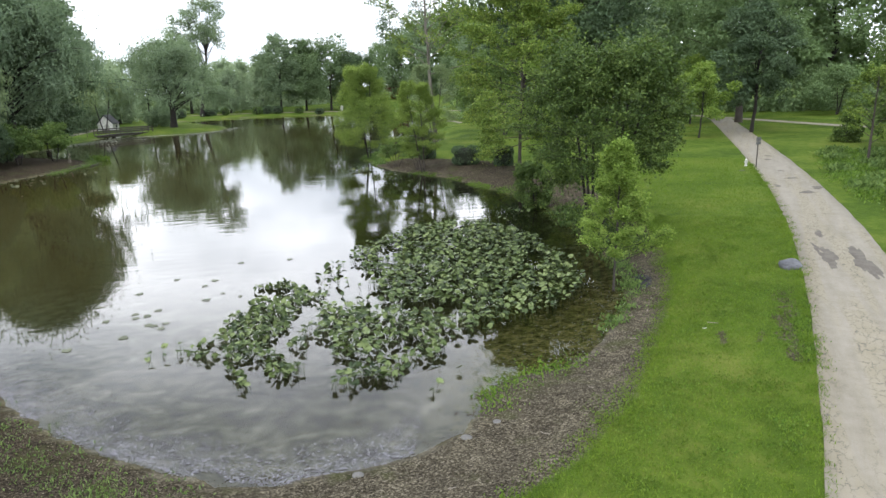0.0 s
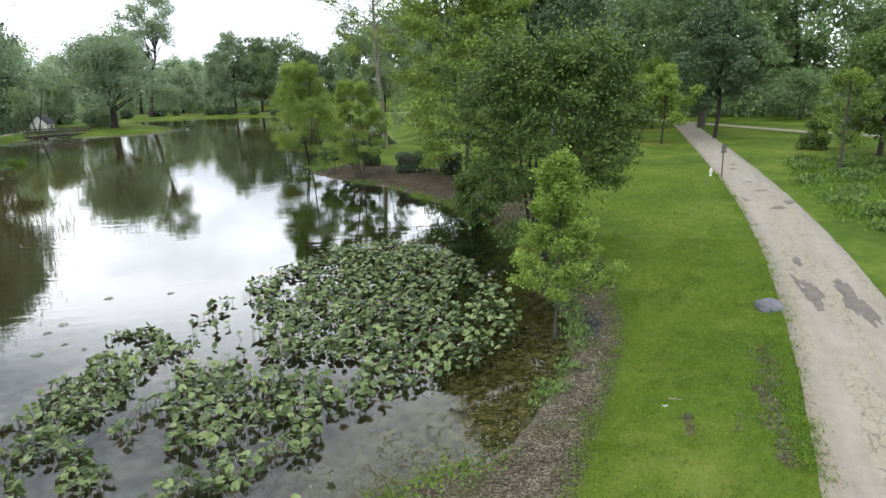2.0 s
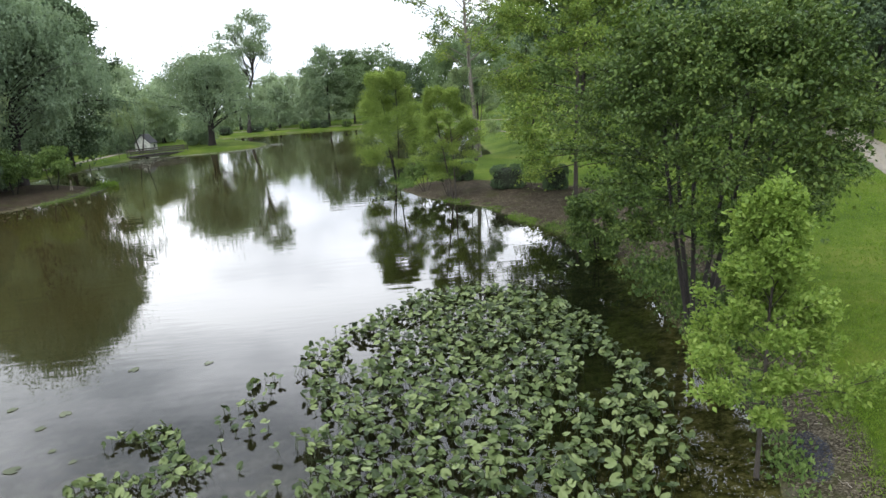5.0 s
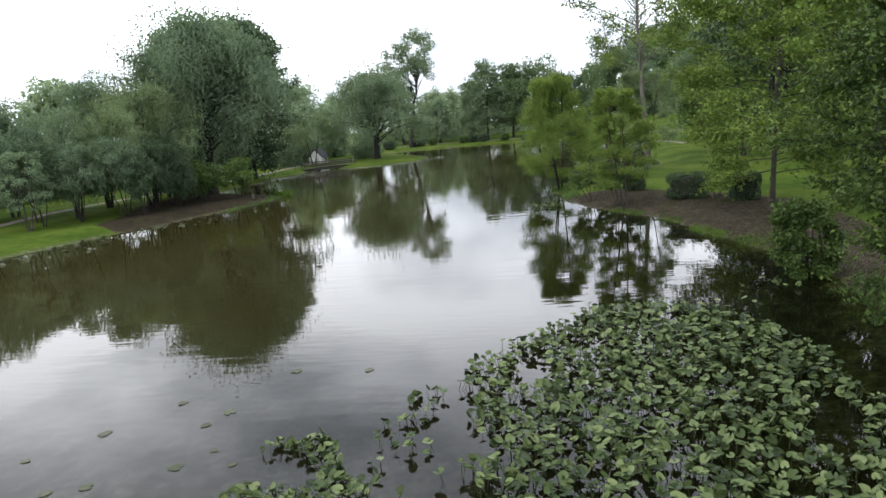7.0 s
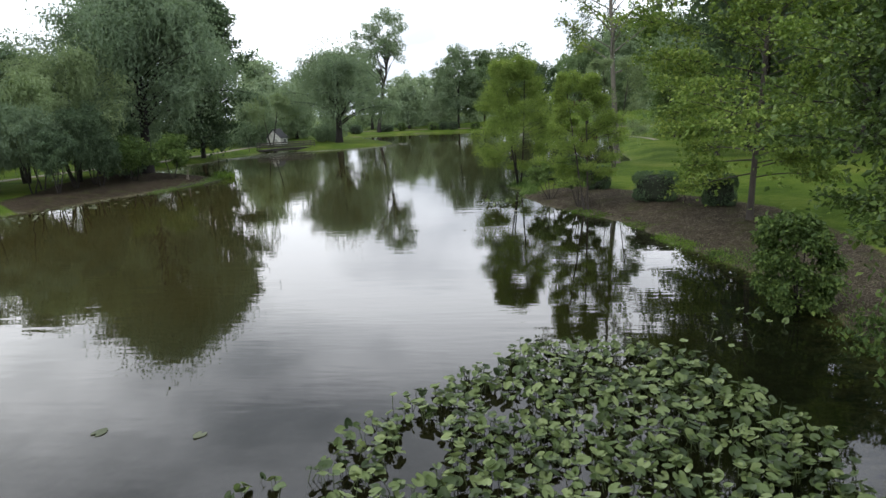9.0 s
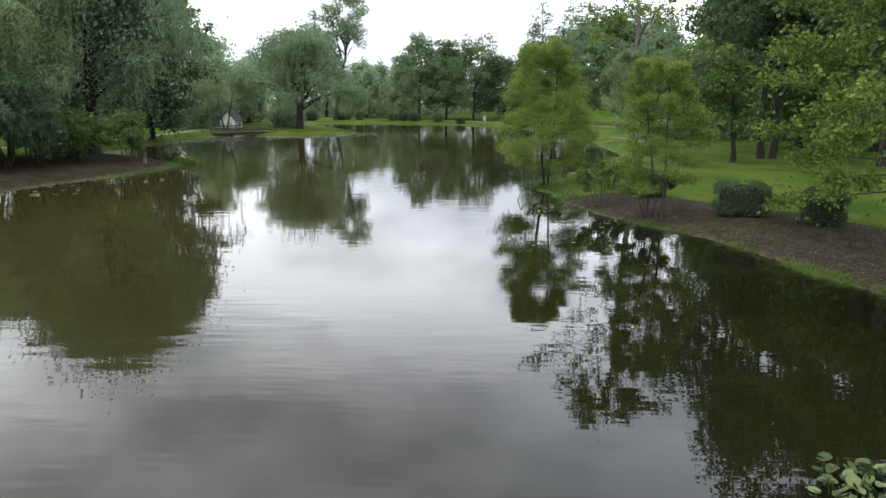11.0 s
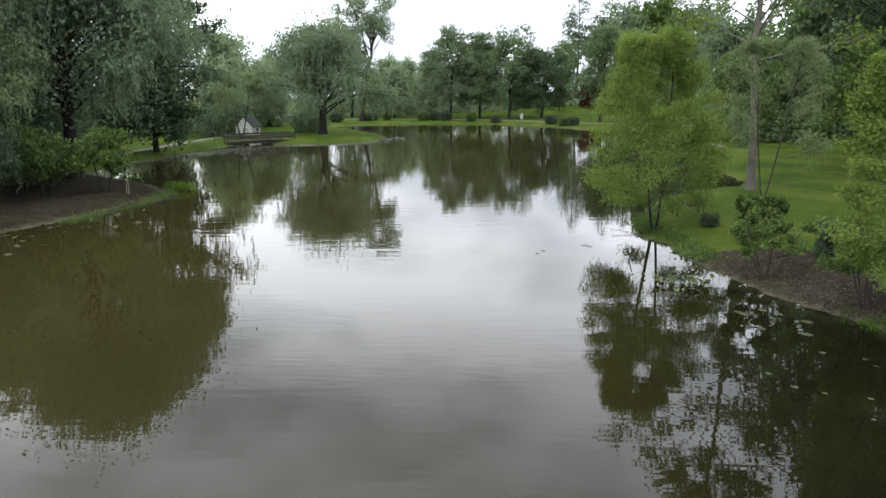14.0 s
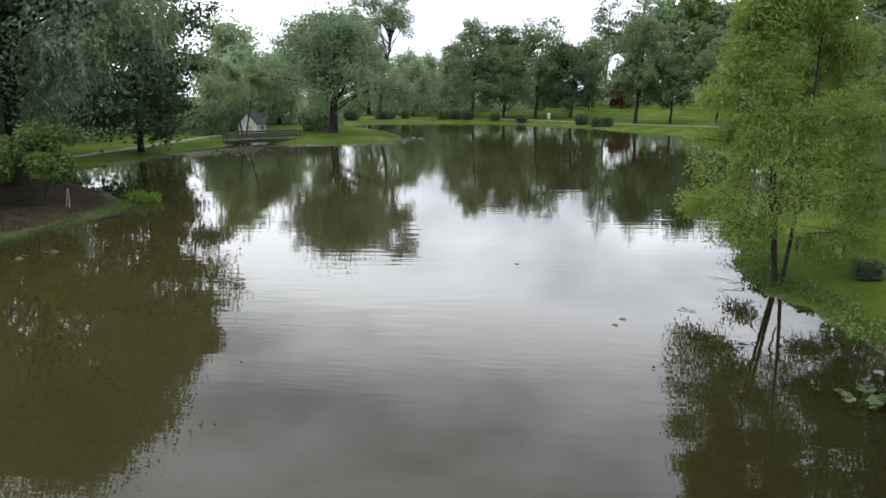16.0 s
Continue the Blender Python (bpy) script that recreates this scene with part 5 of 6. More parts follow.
def own_leaf_material():
    """The same leaf for the pieces that are objects of their own."""
    m = L_PAD.copy()
    m.name = "lily_leaf_piece"
    nd, lk = m.node_tree.nodes, m.node_tree.links
    info = nd.new("ShaderNodeObjectInfo")
    for link in list(lk):
        if link.from_socket.name == "Random Per Island":
            to = link.to_socket
            lk.remove(link)
            lk.new(info.outputs["Random"], to)
    return m


L_PAD_OWN = own_leaf_material()
PADS = [(-3.1, 23.5), (-4.0, 25.7), (-3.8, 27.0), (-2.9, 29), (-1.9, 31.2), (0.3, 32.3), (2.6, 31), (4.0, 28.3), (5.1, 24.4), (5.2, 21.5), (4.2, 19.3), (2.8, 18.4), (1.5, 17.0), (0.8, 16.6), (0.9, 15.5),
        (0.4, 15.1), (-0.3, 14.8), (0.2, 14.5), (-0.2, 14.0), (-1.3, 13.8), (-1.6, 13.7), (-1.9, 14.8), (-2.5, 15.6), (-3.7, 16.1), (-3.4, 17.3), (-3.7, 19.4), (-2.4, 19.9), (-1.6, 20.4), (-2.6, 21.7), (-1.8, 22.3)]
PADS_WEST = [(-6.6, 16.0), (-5.9, 16.9), (-6.2, 18.0), (-6.5, 19.4), (-6.7, 21.3), (-5.6, 22.1), (-3.8, 20.9), (-3.6, 20.2), (-4.3, 19.9), (-4.0, 18.6), (-3.8, 17.7), (-4.2, 17.5), (-4.0, 16.7), (-4.4, 16.3),
             (-2.7, 14.7), (-2.6, 14.2), (-3.3, 14.1), (-3.6, 13.7), (-4.0, 13.9), (-4.7, 14.7), (-5.1, 15.6), (-5.8, 15.3)]


def scatter(rng, poly, n, gap, thin=0.0):
    p = np.asarray(poly)
    got, tries = [], 0
    while len(got) < n and tries < n * 40:
        tries += 1
        x, y = rng.uniform(p[:, 0].min(), p[:, 0].max()), rng.uniform(p[:, 1].min(), p[:, 1].max())
        if edge_distance(np.array([x]), np.array([y]), poly)[0] > 0.3 * wobble(x * 1.4, y * 1.4) - 0.55 * rng.random() ** 3:
            continue
        if thin and noise.noise(Vector((x * 0.7, y * 0.7, 3.1))) < thin(x, y):
            continue
        if all((x - a) ** 2 + (y - b) ** 2 > gap * gap for a, b in got[-220:]):
            got.append((x, y))
    return got


rng = np.random.default_rng(5)
pad_spots = scatter(rng, PADS, 4000, 0.12, lambda x, y: -0.34 if x + 0.30 * (y - 15) > 1.1 else (-0.20 if y < 19.5 or x + 0.30 * (y - 15) > -0.3 else -0.02))
west_spots = scatter(rng, PADS_WEST, 640, 0.11, lambda x, y: -0.16)
for cx, cy, n, r in [(-4.4, 24.0, 10, 0.28), (-4.0, 22.1, 8, 0.3), (-6.7, 15.7, 6, 0.25), (-3.6, 21.4, 9, 0.4), (-4.2, 23.0, 8, 0.3), (0.9, 13.9, 3, 0.3), (2.4, 32.4, 10, 0.5)]:
    pad_spots += [(cx + rng.normal(0, r), cy + rng.normal(0, r)) for _ in range(n)]
lily_bed("lily_patch", west_spots, "ragged outlying bed of small dark lily leaves", 300, (-5.0, 18.0), 15, (0.02, 0.20), (0.12, 0.205), 28)
lily_bed("lily_patch", pad_spots, "large bed of raised grey-green lily leaves on thin stalks", 300, (0.5, 21.0), 5, size=(0.135, 0.225), tilt=22)
lily_bed("lily_clump", [(3.2 + rng.normal(0, 0.45), 34.8 + rng.normal(0, 0.3)) for _ in range(12)], "small clump of lily leaves near the drooping bush", 12, (3, 35), 6, (0.02, 0.15))
lily_bed("lily_clump", [(-9.3 + rng.normal(0, 0.55), 53.6 + rng.normal(0, 0.42)) for _ in range(40)], "pale green clump of lily leaves off the bank", 34, (-10, 53), 7, (0.04, 0.22), (0.16, 0.25))


def floating_pads(name, spots, label, seed, size=(0.14, 0.26), tilt=0.0, lift=0.012):
    rng = np.random.default_rng(seed)
    pieces = []
    for x, y in spots:
        v, f = heart_leaf(rng, rng.uniform(*size), 0.02, 0.02)
        m = pose(x, y, lift, rng.normal(0, tilt), rng.normal(0, tilt), rng.uniform(0, 360))
        pieces.append((np.c_[v, np.ones(len(v))] @ np.array(m).T[:, :3], f))
    v, f = joined(pieces)
    return tagged(mesh_object(name, v, f, L_FLOAT), label, "lily pads", kind="stuff")


L_FLOAT = leafy("floating_leaves", (0.04, 0.05, 0.02), (0.07, 0.08, 0.04), (0.11, 0.12, 0.075), 0.1, 0.8, 0.4)
band = []
for a, b, n, w in [((-60.0, 81), (-61.6, 91), 170, 1.6), ((-61.6, 91), (-61.6, 103), 400, 3.0), ((-60.5, 103.5), (-53.0, 107.8), 260, 2.2), ((-52.5, 107.5), (-48.8, 114), 240, 2.0), ((-48.8, 114), (-49.5, 124), 110, 1.6)]:
    for _ in range(n):
        f = rng.random()
        band.append((a[0] + (b[0] - a[0]) * f + abs(rng.normal(0, w)), a[1] + (b[1] - a[1]) * f + rng.normal(0, 0.8)))
floating_pads("floating_pads", band, "pale floating lily pads along the far bank", 3, (0.25, 0.5))
floating_pads("floating_pads", [(-41.2 + abs(rng.normal(0, 2.4)) + 0.018 * (y - 47) ** 2 * 0.6, y) for y in rng.uniform(33, 57, 190)], "scattered small floating lily pads along the mulch spit", 4, (0.18, 0.34), 13.0, 0.04)
floating_pads("floating_pads", [(-7.2 + rng.normal(0, 0.9), 50.8 + rng.normal(0, 0.9)) for _ in range(9)] + [(-8.5, 18.0), (-8.0, 17.7), (-8.0, 18.1), (-7.7, 20.3), (-7.5, 21.0), (-10.0, 22.7), (-8.5, 21.9), (-8.4, 24.9), (-6.5, 25.5), (-6.7, 20.7), (-8.4, 22.5), (-18.5, 61.5), (-14.6, 56.4), (-14.4, 56.9), (-10.1, 18.2), (-11.2, 19.6)] + [(-9.2 + rng.normal(0, 0.7), 18.8 + rng.normal(0, 1.1)) for _ in range(9)],
              "small flat lily pads floating apart", 9, (0.15, 0.3))
floating_pads("floating_pads", [(-6.2 + rng.normal(0, 1.2), 46.5 + rng.normal(0, 1.8)) for _ in range(16)], "pale lily pads floating off the right bank", 19, (0.10, 0.19))

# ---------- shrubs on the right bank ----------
# near-black, so the shade inside the shrubs is in the colour
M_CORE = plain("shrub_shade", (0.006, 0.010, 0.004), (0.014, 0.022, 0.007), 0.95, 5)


def rounded_block(w, d, h, e=0.55, nu=18, nv=10):
    """Verts and normals over a block with soft corners, standing on z = 0."""
    u, t = np.meshgrid(np.linspace(0, 2 * np.pi, nu, endpoint=False), np.linspace(-np.pi / 2, np.pi / 2, nv), indexing="ij")
    p = lambda v, k: np.sign(v) * np.abs(v) ** k
    return np.stack([w / 2 * p(np.cos(t), e) * p(np.cos(u), e), d / 2 * p(np.cos(t), e) * p(np.sin(u), e), h / 2 * (p(np.sin(t), e) + 1)], -1)


def box_shrub(name, x, y, w, d, h, seed, label, mat, leaf=0.08, count=3800, e=0.5, turn=0.0, group=""):
    """A clipped shrub: near-black core painting the inner shade, and a shell of small leaves with a ragged skin."""
    rng = np.random.default_rng(seed)
    root = thing(name, x, y, ground_z(x, y), turn, label, "shrub", group)
    g = rounded_block(w * 0.86, d * 0.86, h * 0.9, e)
    nu, nv = g.shape[:2]
    i, j = np.meshgrid(np.arange(nu), np.arange(nv - 1), indexing="ij")
    q = np.stack([i * nv + j, (i + 1) % nu * nv + j, (i + 1) % nu * nv + j + 1, i * nv + j + 1], -1).reshape(-1, 4)
    v = g.reshape(-1, 3) * (1 + rng.normal(0, 0.035, (nu * nv, 1)))
    mesh_object("core", v, q, M_CORE, root, "near-black core for the shaded inside")
    th, ph = rng.uniform(0, 2 * np.pi, count), np.arcsin(rng.uniform(-0.9, 1, count))
    p = lambda v, k: np.sign(v) * np.abs(v) ** k
    at = np.stack([w / 2 * p(np.cos(ph), e) * p(np.cos(th), e), d / 2 * p(np.cos(ph), e) * p(np.sin(th), e), h / 2 * (p(np.sin(ph), e) + 1) + 0.04], 1)
    lump = 1 + 0.06 * np.sin(at[:, 0] * 5 + seed) * np.cos(at[:, 1] * 4.3) + 0.05 * np.sin(at[:, 2] * 7 + seed)
    c = np.array([0, 0, h / 2])
    at = c + (at - c) * (lump * rng.uniform(0.88, 1.05, count))[:, None]
    out = at - c
    out /= np.linalg.norm(out, axis=1)[:, None]
    s = rng.uniform(0.7, 1.4, count) * leaf
    mesh_object("foliage", *leaf_quads(at, out + unit(rng, count) * 0.9, unit(rng, count) + out, s, s * 0.6), mat, root)
    return root


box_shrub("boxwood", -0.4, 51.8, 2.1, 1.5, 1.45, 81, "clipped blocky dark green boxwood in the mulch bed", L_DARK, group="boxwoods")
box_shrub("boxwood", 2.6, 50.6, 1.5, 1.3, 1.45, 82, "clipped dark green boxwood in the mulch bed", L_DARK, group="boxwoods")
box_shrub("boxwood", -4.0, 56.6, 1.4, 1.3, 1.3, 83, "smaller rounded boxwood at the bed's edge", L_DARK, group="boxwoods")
box_shrub("low_shrub", -7.9, 61.7, 0.8, 0.7, 0.5, 84, "tiny dark shrub on the lawn", L_DARK, 0.06, 900)
for k, (x, y, h, r, n, lab) in enumerate([(-6.5, 54.7, 2.2, 1.3, 5, "vase-shaped leafy shrub with bare crooked stems"), (-4.3, 51.9, 2.4, 1.1, 5, "upright leafy shrub with thin bare stems"),
                                          (-6.2, 59.6, 1.8, 1.05, 6, "compact glossy green shrub on the lawn's edge"), (1.1, 52.6, 1.0, 0.6, 3, "low thin shrub between the boxwoods")]):
    grow_tree("vase_shrub", x, y, h, r, L_MID, M_BARK, 90 + k, foot=0.36 if k != 2 else 0.12, shape="broad", stems=n, trunk_r=0.035 if k != 3 else 0.015, branches=n * 6, twigs=5, per=42 if k != 3 else 14, leaf=0.105, width=0.066,
              fluff=0.07, rise=(18, 64), bend=0.05, fan=0.66, base_z=ground_z(x, y), droop=0.0, flat=0.9, limb_r=0.42, twig_len=0.42, crook=0.03, taper=0.7, uneven=0.35, low=0.5, label=lab, category="shrub")

# ---------- far shrubs ----------
for k, (x, y, w, h) in enumerate([(-63.6, 174, 2.6, 1.9), (-61, 174.5, 2.4, 2.0), (-58.2, 174.3, 2.6, 1.9), (-51.5, 172.5, 2.2, 1.6), (-45, 169.5, 2.0, 1.3), (-31.8, 162.5, 2.4, 1.5), (-28.5, 158, 2.0, 1.5), (-26.5, 157, 1.8, 1.3), (-77, 172.5, 4.5, 1.7), (-73, 174.5, 1.8, 2.0), (-80.5, 163, 3.2, 2.2)]):
    box_shrub("round_bush", x, y, w, w * 0.85, h, 100 + k, "clipped round green bush on the far shore", L_DARK if k % 3 else L_MID, 0.22, 1100, 0.75, group="far shore bushes")
for k, (x, y, h, r) in enumerate([(-74, 112, 4.5, 3.0), (-66, 125, 3.2, 2.6), (-77, 121, 5, 3.2), (-70, 135, 4, 3)]):
    build_tree("thicket_shrub", x, y, h, r, L_WILLOW, M_BARK_DARK, 120 + k, foot=0.02, shape="broad", stems=3, count=2600, leaf=0.4, width=0.22, clumps=36, clump=0.3, base_z=ground_z(x, y), label="loose grey-green thicket near the pump house",
               category="shrub", limbs=0)


# ---------- bench ----------
M_WOOD = plain("weathered_wood", (0.035, 0.026, 0.019), (0.10, 0.08, 0.062), 0.85, 7)
M_WOOD_GREY = plain("grey_timber", (0.030, 0.026, 0.021), (0.085, 0.076, 0.064), 0.85, 6)
M_WHITE = plain("white_paint", (0.40, 0.40, 0.37), (0.62, 0.61, 0.58), 0.6, 3)
M_BOARD = plain("white_boards", (0.62, 0.62, 0.58), (0.82, 0.81, 0.78), 0.6, 3)
M_ROOF = plain("grey_shingles", (0.045, 0.045, 0.048), (0.11, 0.11, 0.115), 0.9, 9)
M_METAL = plain("brown_painted_steel", (0.020, 0.015, 0.012), (0.045, 0.036, 0.03), 0.55, 8, 0.3)
M_SIGN = plain("dull_sign_face", (0.05, 0.055, 0.05), (0.10, 0.105, 0.10), 0.5, 6, 0.2)
M_STONE = plain("blue_grey_stone", (0.055, 0.057, 0.064), (0.135, 0.138, 0.148), 0.9, 3, relief=0.02)
M_PALE_STONE = plain("pale_limestone", (0.07, 0.068, 0.062), (0.16, 0.155, 0.142), 0.9, 4, relief=0.01)
M_PALE_WOOD = plain("pale_dead_wood", (0.16, 0.14, 0.11), (0.36, 0.32, 0.26), 0.85, 9)
M_IRON = plain("cast_iron", (0.02, 0.02, 0.019), (0.05, 0.048, 0.044), 0.7, 12, 0.5)


def park_bench(x, y, turn):
    root = thing("park_bench", x, y, ground_z(x, y), turn, "dark weathered slatted park bench on the lawn", "bench")
    for k in range(4):
        part("seat_slat", box_bm((1.6, 0.095, 0.035), (0, -0.17 + 0.115 * k, 0.43), 0.006), M_WOOD, root)
    for k in range(4):
        part("back_slat", box_bm((1.6, 0.03, 0.095), (0, -0.27 - 0.035 * k, 0.53 + 0.115 * k), 0.006, turn=Matrix.Rotation(radians(14), 4, "X")), M_WOOD, root)
    for sx in (-0.68, 0.68):
        part("back_post", box_bm((0.06, 0.06, 0.96), (sx, -0.30, 0.46), 0.006, turn=Matrix.Rotation(radians(9), 4, "X")), M_WOOD, root)
        part("front_leg", box_bm((0.06, 0.06, 0.66), (sx, 0.20, 0.31), 0.006), M_WOOD, root)
        part("armrest", box_bm((0.08, 0.58, 0.035), (sx, -0.03, 0.65), 0.006), M_WOOD, root)
        part("seat_rail", box_bm((0.05, 0.5, 0.06), (sx, -0.02, 0.385), 0.005), M_WOOD, root)
    return root


park_bench(-8.75, 64.3, 28)


# ---------- footbridge ----------
def footbridge(ax, ay, bx, by):
    length, turn = math.hypot(bx - ax, by - ay), math.degrees(math.atan2(by - ay, bx - ax))
    root = thing("footbridge", ax, ay, 0.42, turn, "grey timber footbridge with three-rail sides", "bridge")
    n = int(length / 0.2)
    me = None
    for k in range(n):
        if me is None:
            ob = part("deck_board", box_bm((0.185, 1.7, 0.05), (0, 0, 0), 0.005), M_WOOD_GREY, root)
            me = ob.data
        else:
            ob = new("deck_board", me)
            ob.parent = root
        ob.location = (0.1 + 0.2 * k, 0, 0.02 + 0.12 * math.sin(math.pi * (k + 0.5) / n))
    for sy in (-0.85, 0.85):
        part("beam", box_bm((length + 0.4, 0.12, 0.26), (length / 2, sy * 0.8, -0.10), 0.01), M_WOOD_GREY, root)
        for k in range(6):
            part("post", box_bm((0.1, 0.1, 1.25), (length * k / 5, sy, 0.5), 0.008), M_WOOD_GREY, root)
        for z in (0.45, 0.75, 1.06):
            part("rail", box_bm((length + 0.25, 0.05, 0.12), (length / 2, sy * 1.075, z), 0.008), M_WOOD_GREY, root)
    for sx in (0.3, 0.7):
        part("pier", box_bm((0.2, 1.5, 1.3), (length * sx, 0, -0.85), 0.01), M_WOOD_GREY, root)
    return root


footbridge(-65.0, 103.4, -59.4, 110.6)


# ---------- pump house ----------
def pump_house(x, y, turn):
    root = thing("pump_house", x, y, ground_z(x, y) - 0.05, turn, "small white board pump house with a grey gable roof", "house")
    w, l, h, top = 2.7, 2.9, 1.45, 2.9
    for sx in (-1, 1):
        part("wall", box_bm((0.1, l, h), (sx * (w / 2 - 0.05), 0, h / 2), 0.005), M_BOARD, root)
    for sy in (-1, 1):
        bm = bmesh.new()
        pts = [(-w / 2 + 0.1, 0), (w / 2 - 0.1, 0), (w / 2 - 0.1, h), (0, top - 0.08), (-w / 2 + 0.1, h)]
        face = bm.faces.new([bm.verts.new((px, sy * (l / 2 - 0.05) - 0.05, pz)) for px, pz in pts])
        ext = bmesh.ops.extrude_face_region(bm, geom=[face])["geom"]
        bmesh.ops.translate(bm, verts=[v for v in ext if isinstance(v, bmesh.types.BMVert)], vec=(0, 0.1, 0))
        part("gable_wall", bm, M_BOARD, root)
    slope = math.atan2(top - h, w / 2)
    run = math.hypot(top - h, w / 2) + 0.22
    for sx in (-1, 1):
        cx, cz = sx * run / 2 * math.cos(slope), top - run / 2 * math.sin(slope) + 0.03
        roof = part("roof", box_bm((run, l + 0.24, 0.08), (cx, 0, cz), 0.01, turn=Matrix.Rotation(sx * slope, 4, "Y")), M_ROOF, root, "grey shingle roof slope")
        for k in range(7):
            d = 0.12 + k * run / 7
            part("shingle_course", box_bm((run / 7 + 0.03, l + 0.26, 0.02), (sx * d * math.cos(slope) + sx * 0.03, 0, top - d * math.sin(slope) + 0.09), 0.0, turn=Matrix.Rotation(sx * (slope - 0.05), 4, "Y")), M_ROOF, roof)
    door = part("door", box_bm((0.75, 0.05, 1.25), (0.35, -l / 2 - 0.02, 0.65), 0.006), M_WHITE, root, "white plank door")
    part("handle", box_bm((0.04, 0.06, 0.1), (0.65, -l / 2 - 0.06, 0.8), 0.005), M_IRON, door)
    part("window", box_bm((0.05, 0.7, 0.55), (w / 2 + 0.01, 0.3, 0.85), 0.004), M_ROOF, root, "small dark window")
    return root


pump_house(-71.3, 117.2, 10)


# ---------- by the path ----------
def sign_post(x, y, turn):
    root = thing("sign_post", x, y, ground_z(x, y), turn, "thin brown post with two small dark signs", "sign")
    part("post", box_bm((0.06, 0.045, 2.05), (0, 0, 1.0), 0.004), M_METAL, root)
    for z, hh in ((1.92, 0.26), (1.66, 0.2)):
        part("sign_plate", box_bm((0.34, 0.012, hh), (0, -0.035, z), 0.004), M_SIGN, root)
    for z in (1.92, 1.66):
        bm = bmesh.new()
        bmesh.ops.create_cone(bm, segments=8, radius1=0.012, radius2=0.012, depth=0.03, cap_ends=True, matrix=Matrix.Translation((0, -0.045, z)) @ Matrix.Rotation(radians(90), 4, "X"))
        part("bolt", bm, M_IRON, root)
    return root


def turned(profile_pts, segments=14):
    """A lathe-turned solid from (radius, height) pairs."""
    bm = bmesh.new()
    rings = [[bm.verts.new((r * math.cos(2 * math.pi * k / segments), r * math.sin(2 * math.pi * k / segments), z)) for k in range(segments)] for r, z in profile_pts]
    for a, b in zip(rings, rings[1:]):
        for k in range(segments):
            bm.faces.new((a[k], a[(k + 1) % segments], b[(k + 1) % segments], b[k]))
    bm.faces.new(rings[-1])
    bm.faces.new(list(reversed(rings[0])))
    return bm


def hydrant(x, y):
    root = thing("fire_hydrant", x, y, ground_z(x, y), 20, "small white-painted fire hydrant on the lawn", "hydrant")
    part("barrel", turned([(0.16, -0.02), (0.16, 0.05), (0.105, 0.06), (0.10, 0.45), (0.13, 0.47), (0.13, 0.51)]), M_WHITE, root, smooth=False)
    part("bonnet", turned([(0.125, 0.51), (0.12, 0.57), (0.08, 0.64), (0.03, 0.67), (0.03, 0.72)]), M_WHITE, root)
    for a, r, l in ((0, 0.055, 0.17), (180, 0.055, 0.17), (90, 0.075, 0.18)):
        bm = turned([(r, 0.08), (r, l - 0.04), (r * 1.25, l - 0.03), (r * 1.25, l)])
        bmesh.ops.transform(bm, matrix=Matrix.Translation((0, 0, 0.40)) @ Matrix.Rotation(radians(a), 4, "Z") @ Matrix.Rotation(radians(90), 4, "Y"), verts=bm.verts)
        part("nozzle_cap", bm, M_WHITE, root)
    return root


def lump(name, x, y, size, seed, mat, label, category, sink=0.25, rough=0.16):
    bm = bmesh.new()
    bmesh.ops.create_icosphere(bm, subdivisions=3, radius=1.0)
    for v in bm.verts:
        n = noise.noise(v.co * 1.3 + Vector((seed, 0, 0))) + 0.5 * noise.noise(v.co * 3.1 + Vector((0, seed, 0)))
        v.co *= 1 + rough * n
        v.co = Vector((v.co.x * size[0], v.co.y * size[1], max(v.co.z, -0.4) * size[2]))
    ob = part(name, bm, mat, None)
    ob.location = (x, y, ground_z(x, y) + size[2] * (1 - sink) * 0.6 - 0.05)
    return tagged(ob, label, category)


sign_post(19.5, 45.0, 12)
hydrant(19.2, 46.0).scale = (0.7, 0.7, 0.72)
lump("boulder", 11.95, 21.75, (0.37, 0.31, 0.25), 3.0, M_STONE, "rounded blue-grey boulder at the path's edge", "rock")
lump("stone", 12.3, 21.5, (0.13, 0.10, 0.08), 5.0, M_PALE_STONE, "small pale stone beside the boulder", "rock")


def flat_patch(name, x, y, w, l, turn, mat, label, category, lift, seed, n=72):
    """A thin irregular patch lying on its support."""
    rng = np.random.default_rng(seed)
    a = np.linspace(0, 2 * np.pi, n, endpoint=False)
    r = 1 + sum(0.30 / k**0.6 * np.sin(k * a + rng.uniform(0, 6)) for k in (2, 3, 5, 8, 13, 19))
    c, s = math.cos(radians(turn)), math.sin(radians(turn))
    px, py = r * np.cos(a) * w / 2, r * np.sin(a) * l / 2
    gx, gy = x + c * px - s * py, y + s * px + c * py
    v = [(x, y, 0)] + list(zip(x + (gx - x) * 0.7, y + (gy - y) * 0.7, 0 * a)) + list(zip(gx, gy, 0 * a))
    v = np.array(v)
    v[:, 2] = land(v[:, 0], v[:, 1])[0] + lift
    v[n + 1:, 2] -= 0.012
    f = []
    for k in range(n):
        m = (k + 1) % n
        f += [(0, 1 + k, 1 + m), (1 + k, 1 + n + k, 1 + n + m), (1 + k, 1 + n + m, 1 + m)]
    ob = mesh_object(name, v, np.array(f), mat, smooth=True)
    return tagged(ob, label, category)


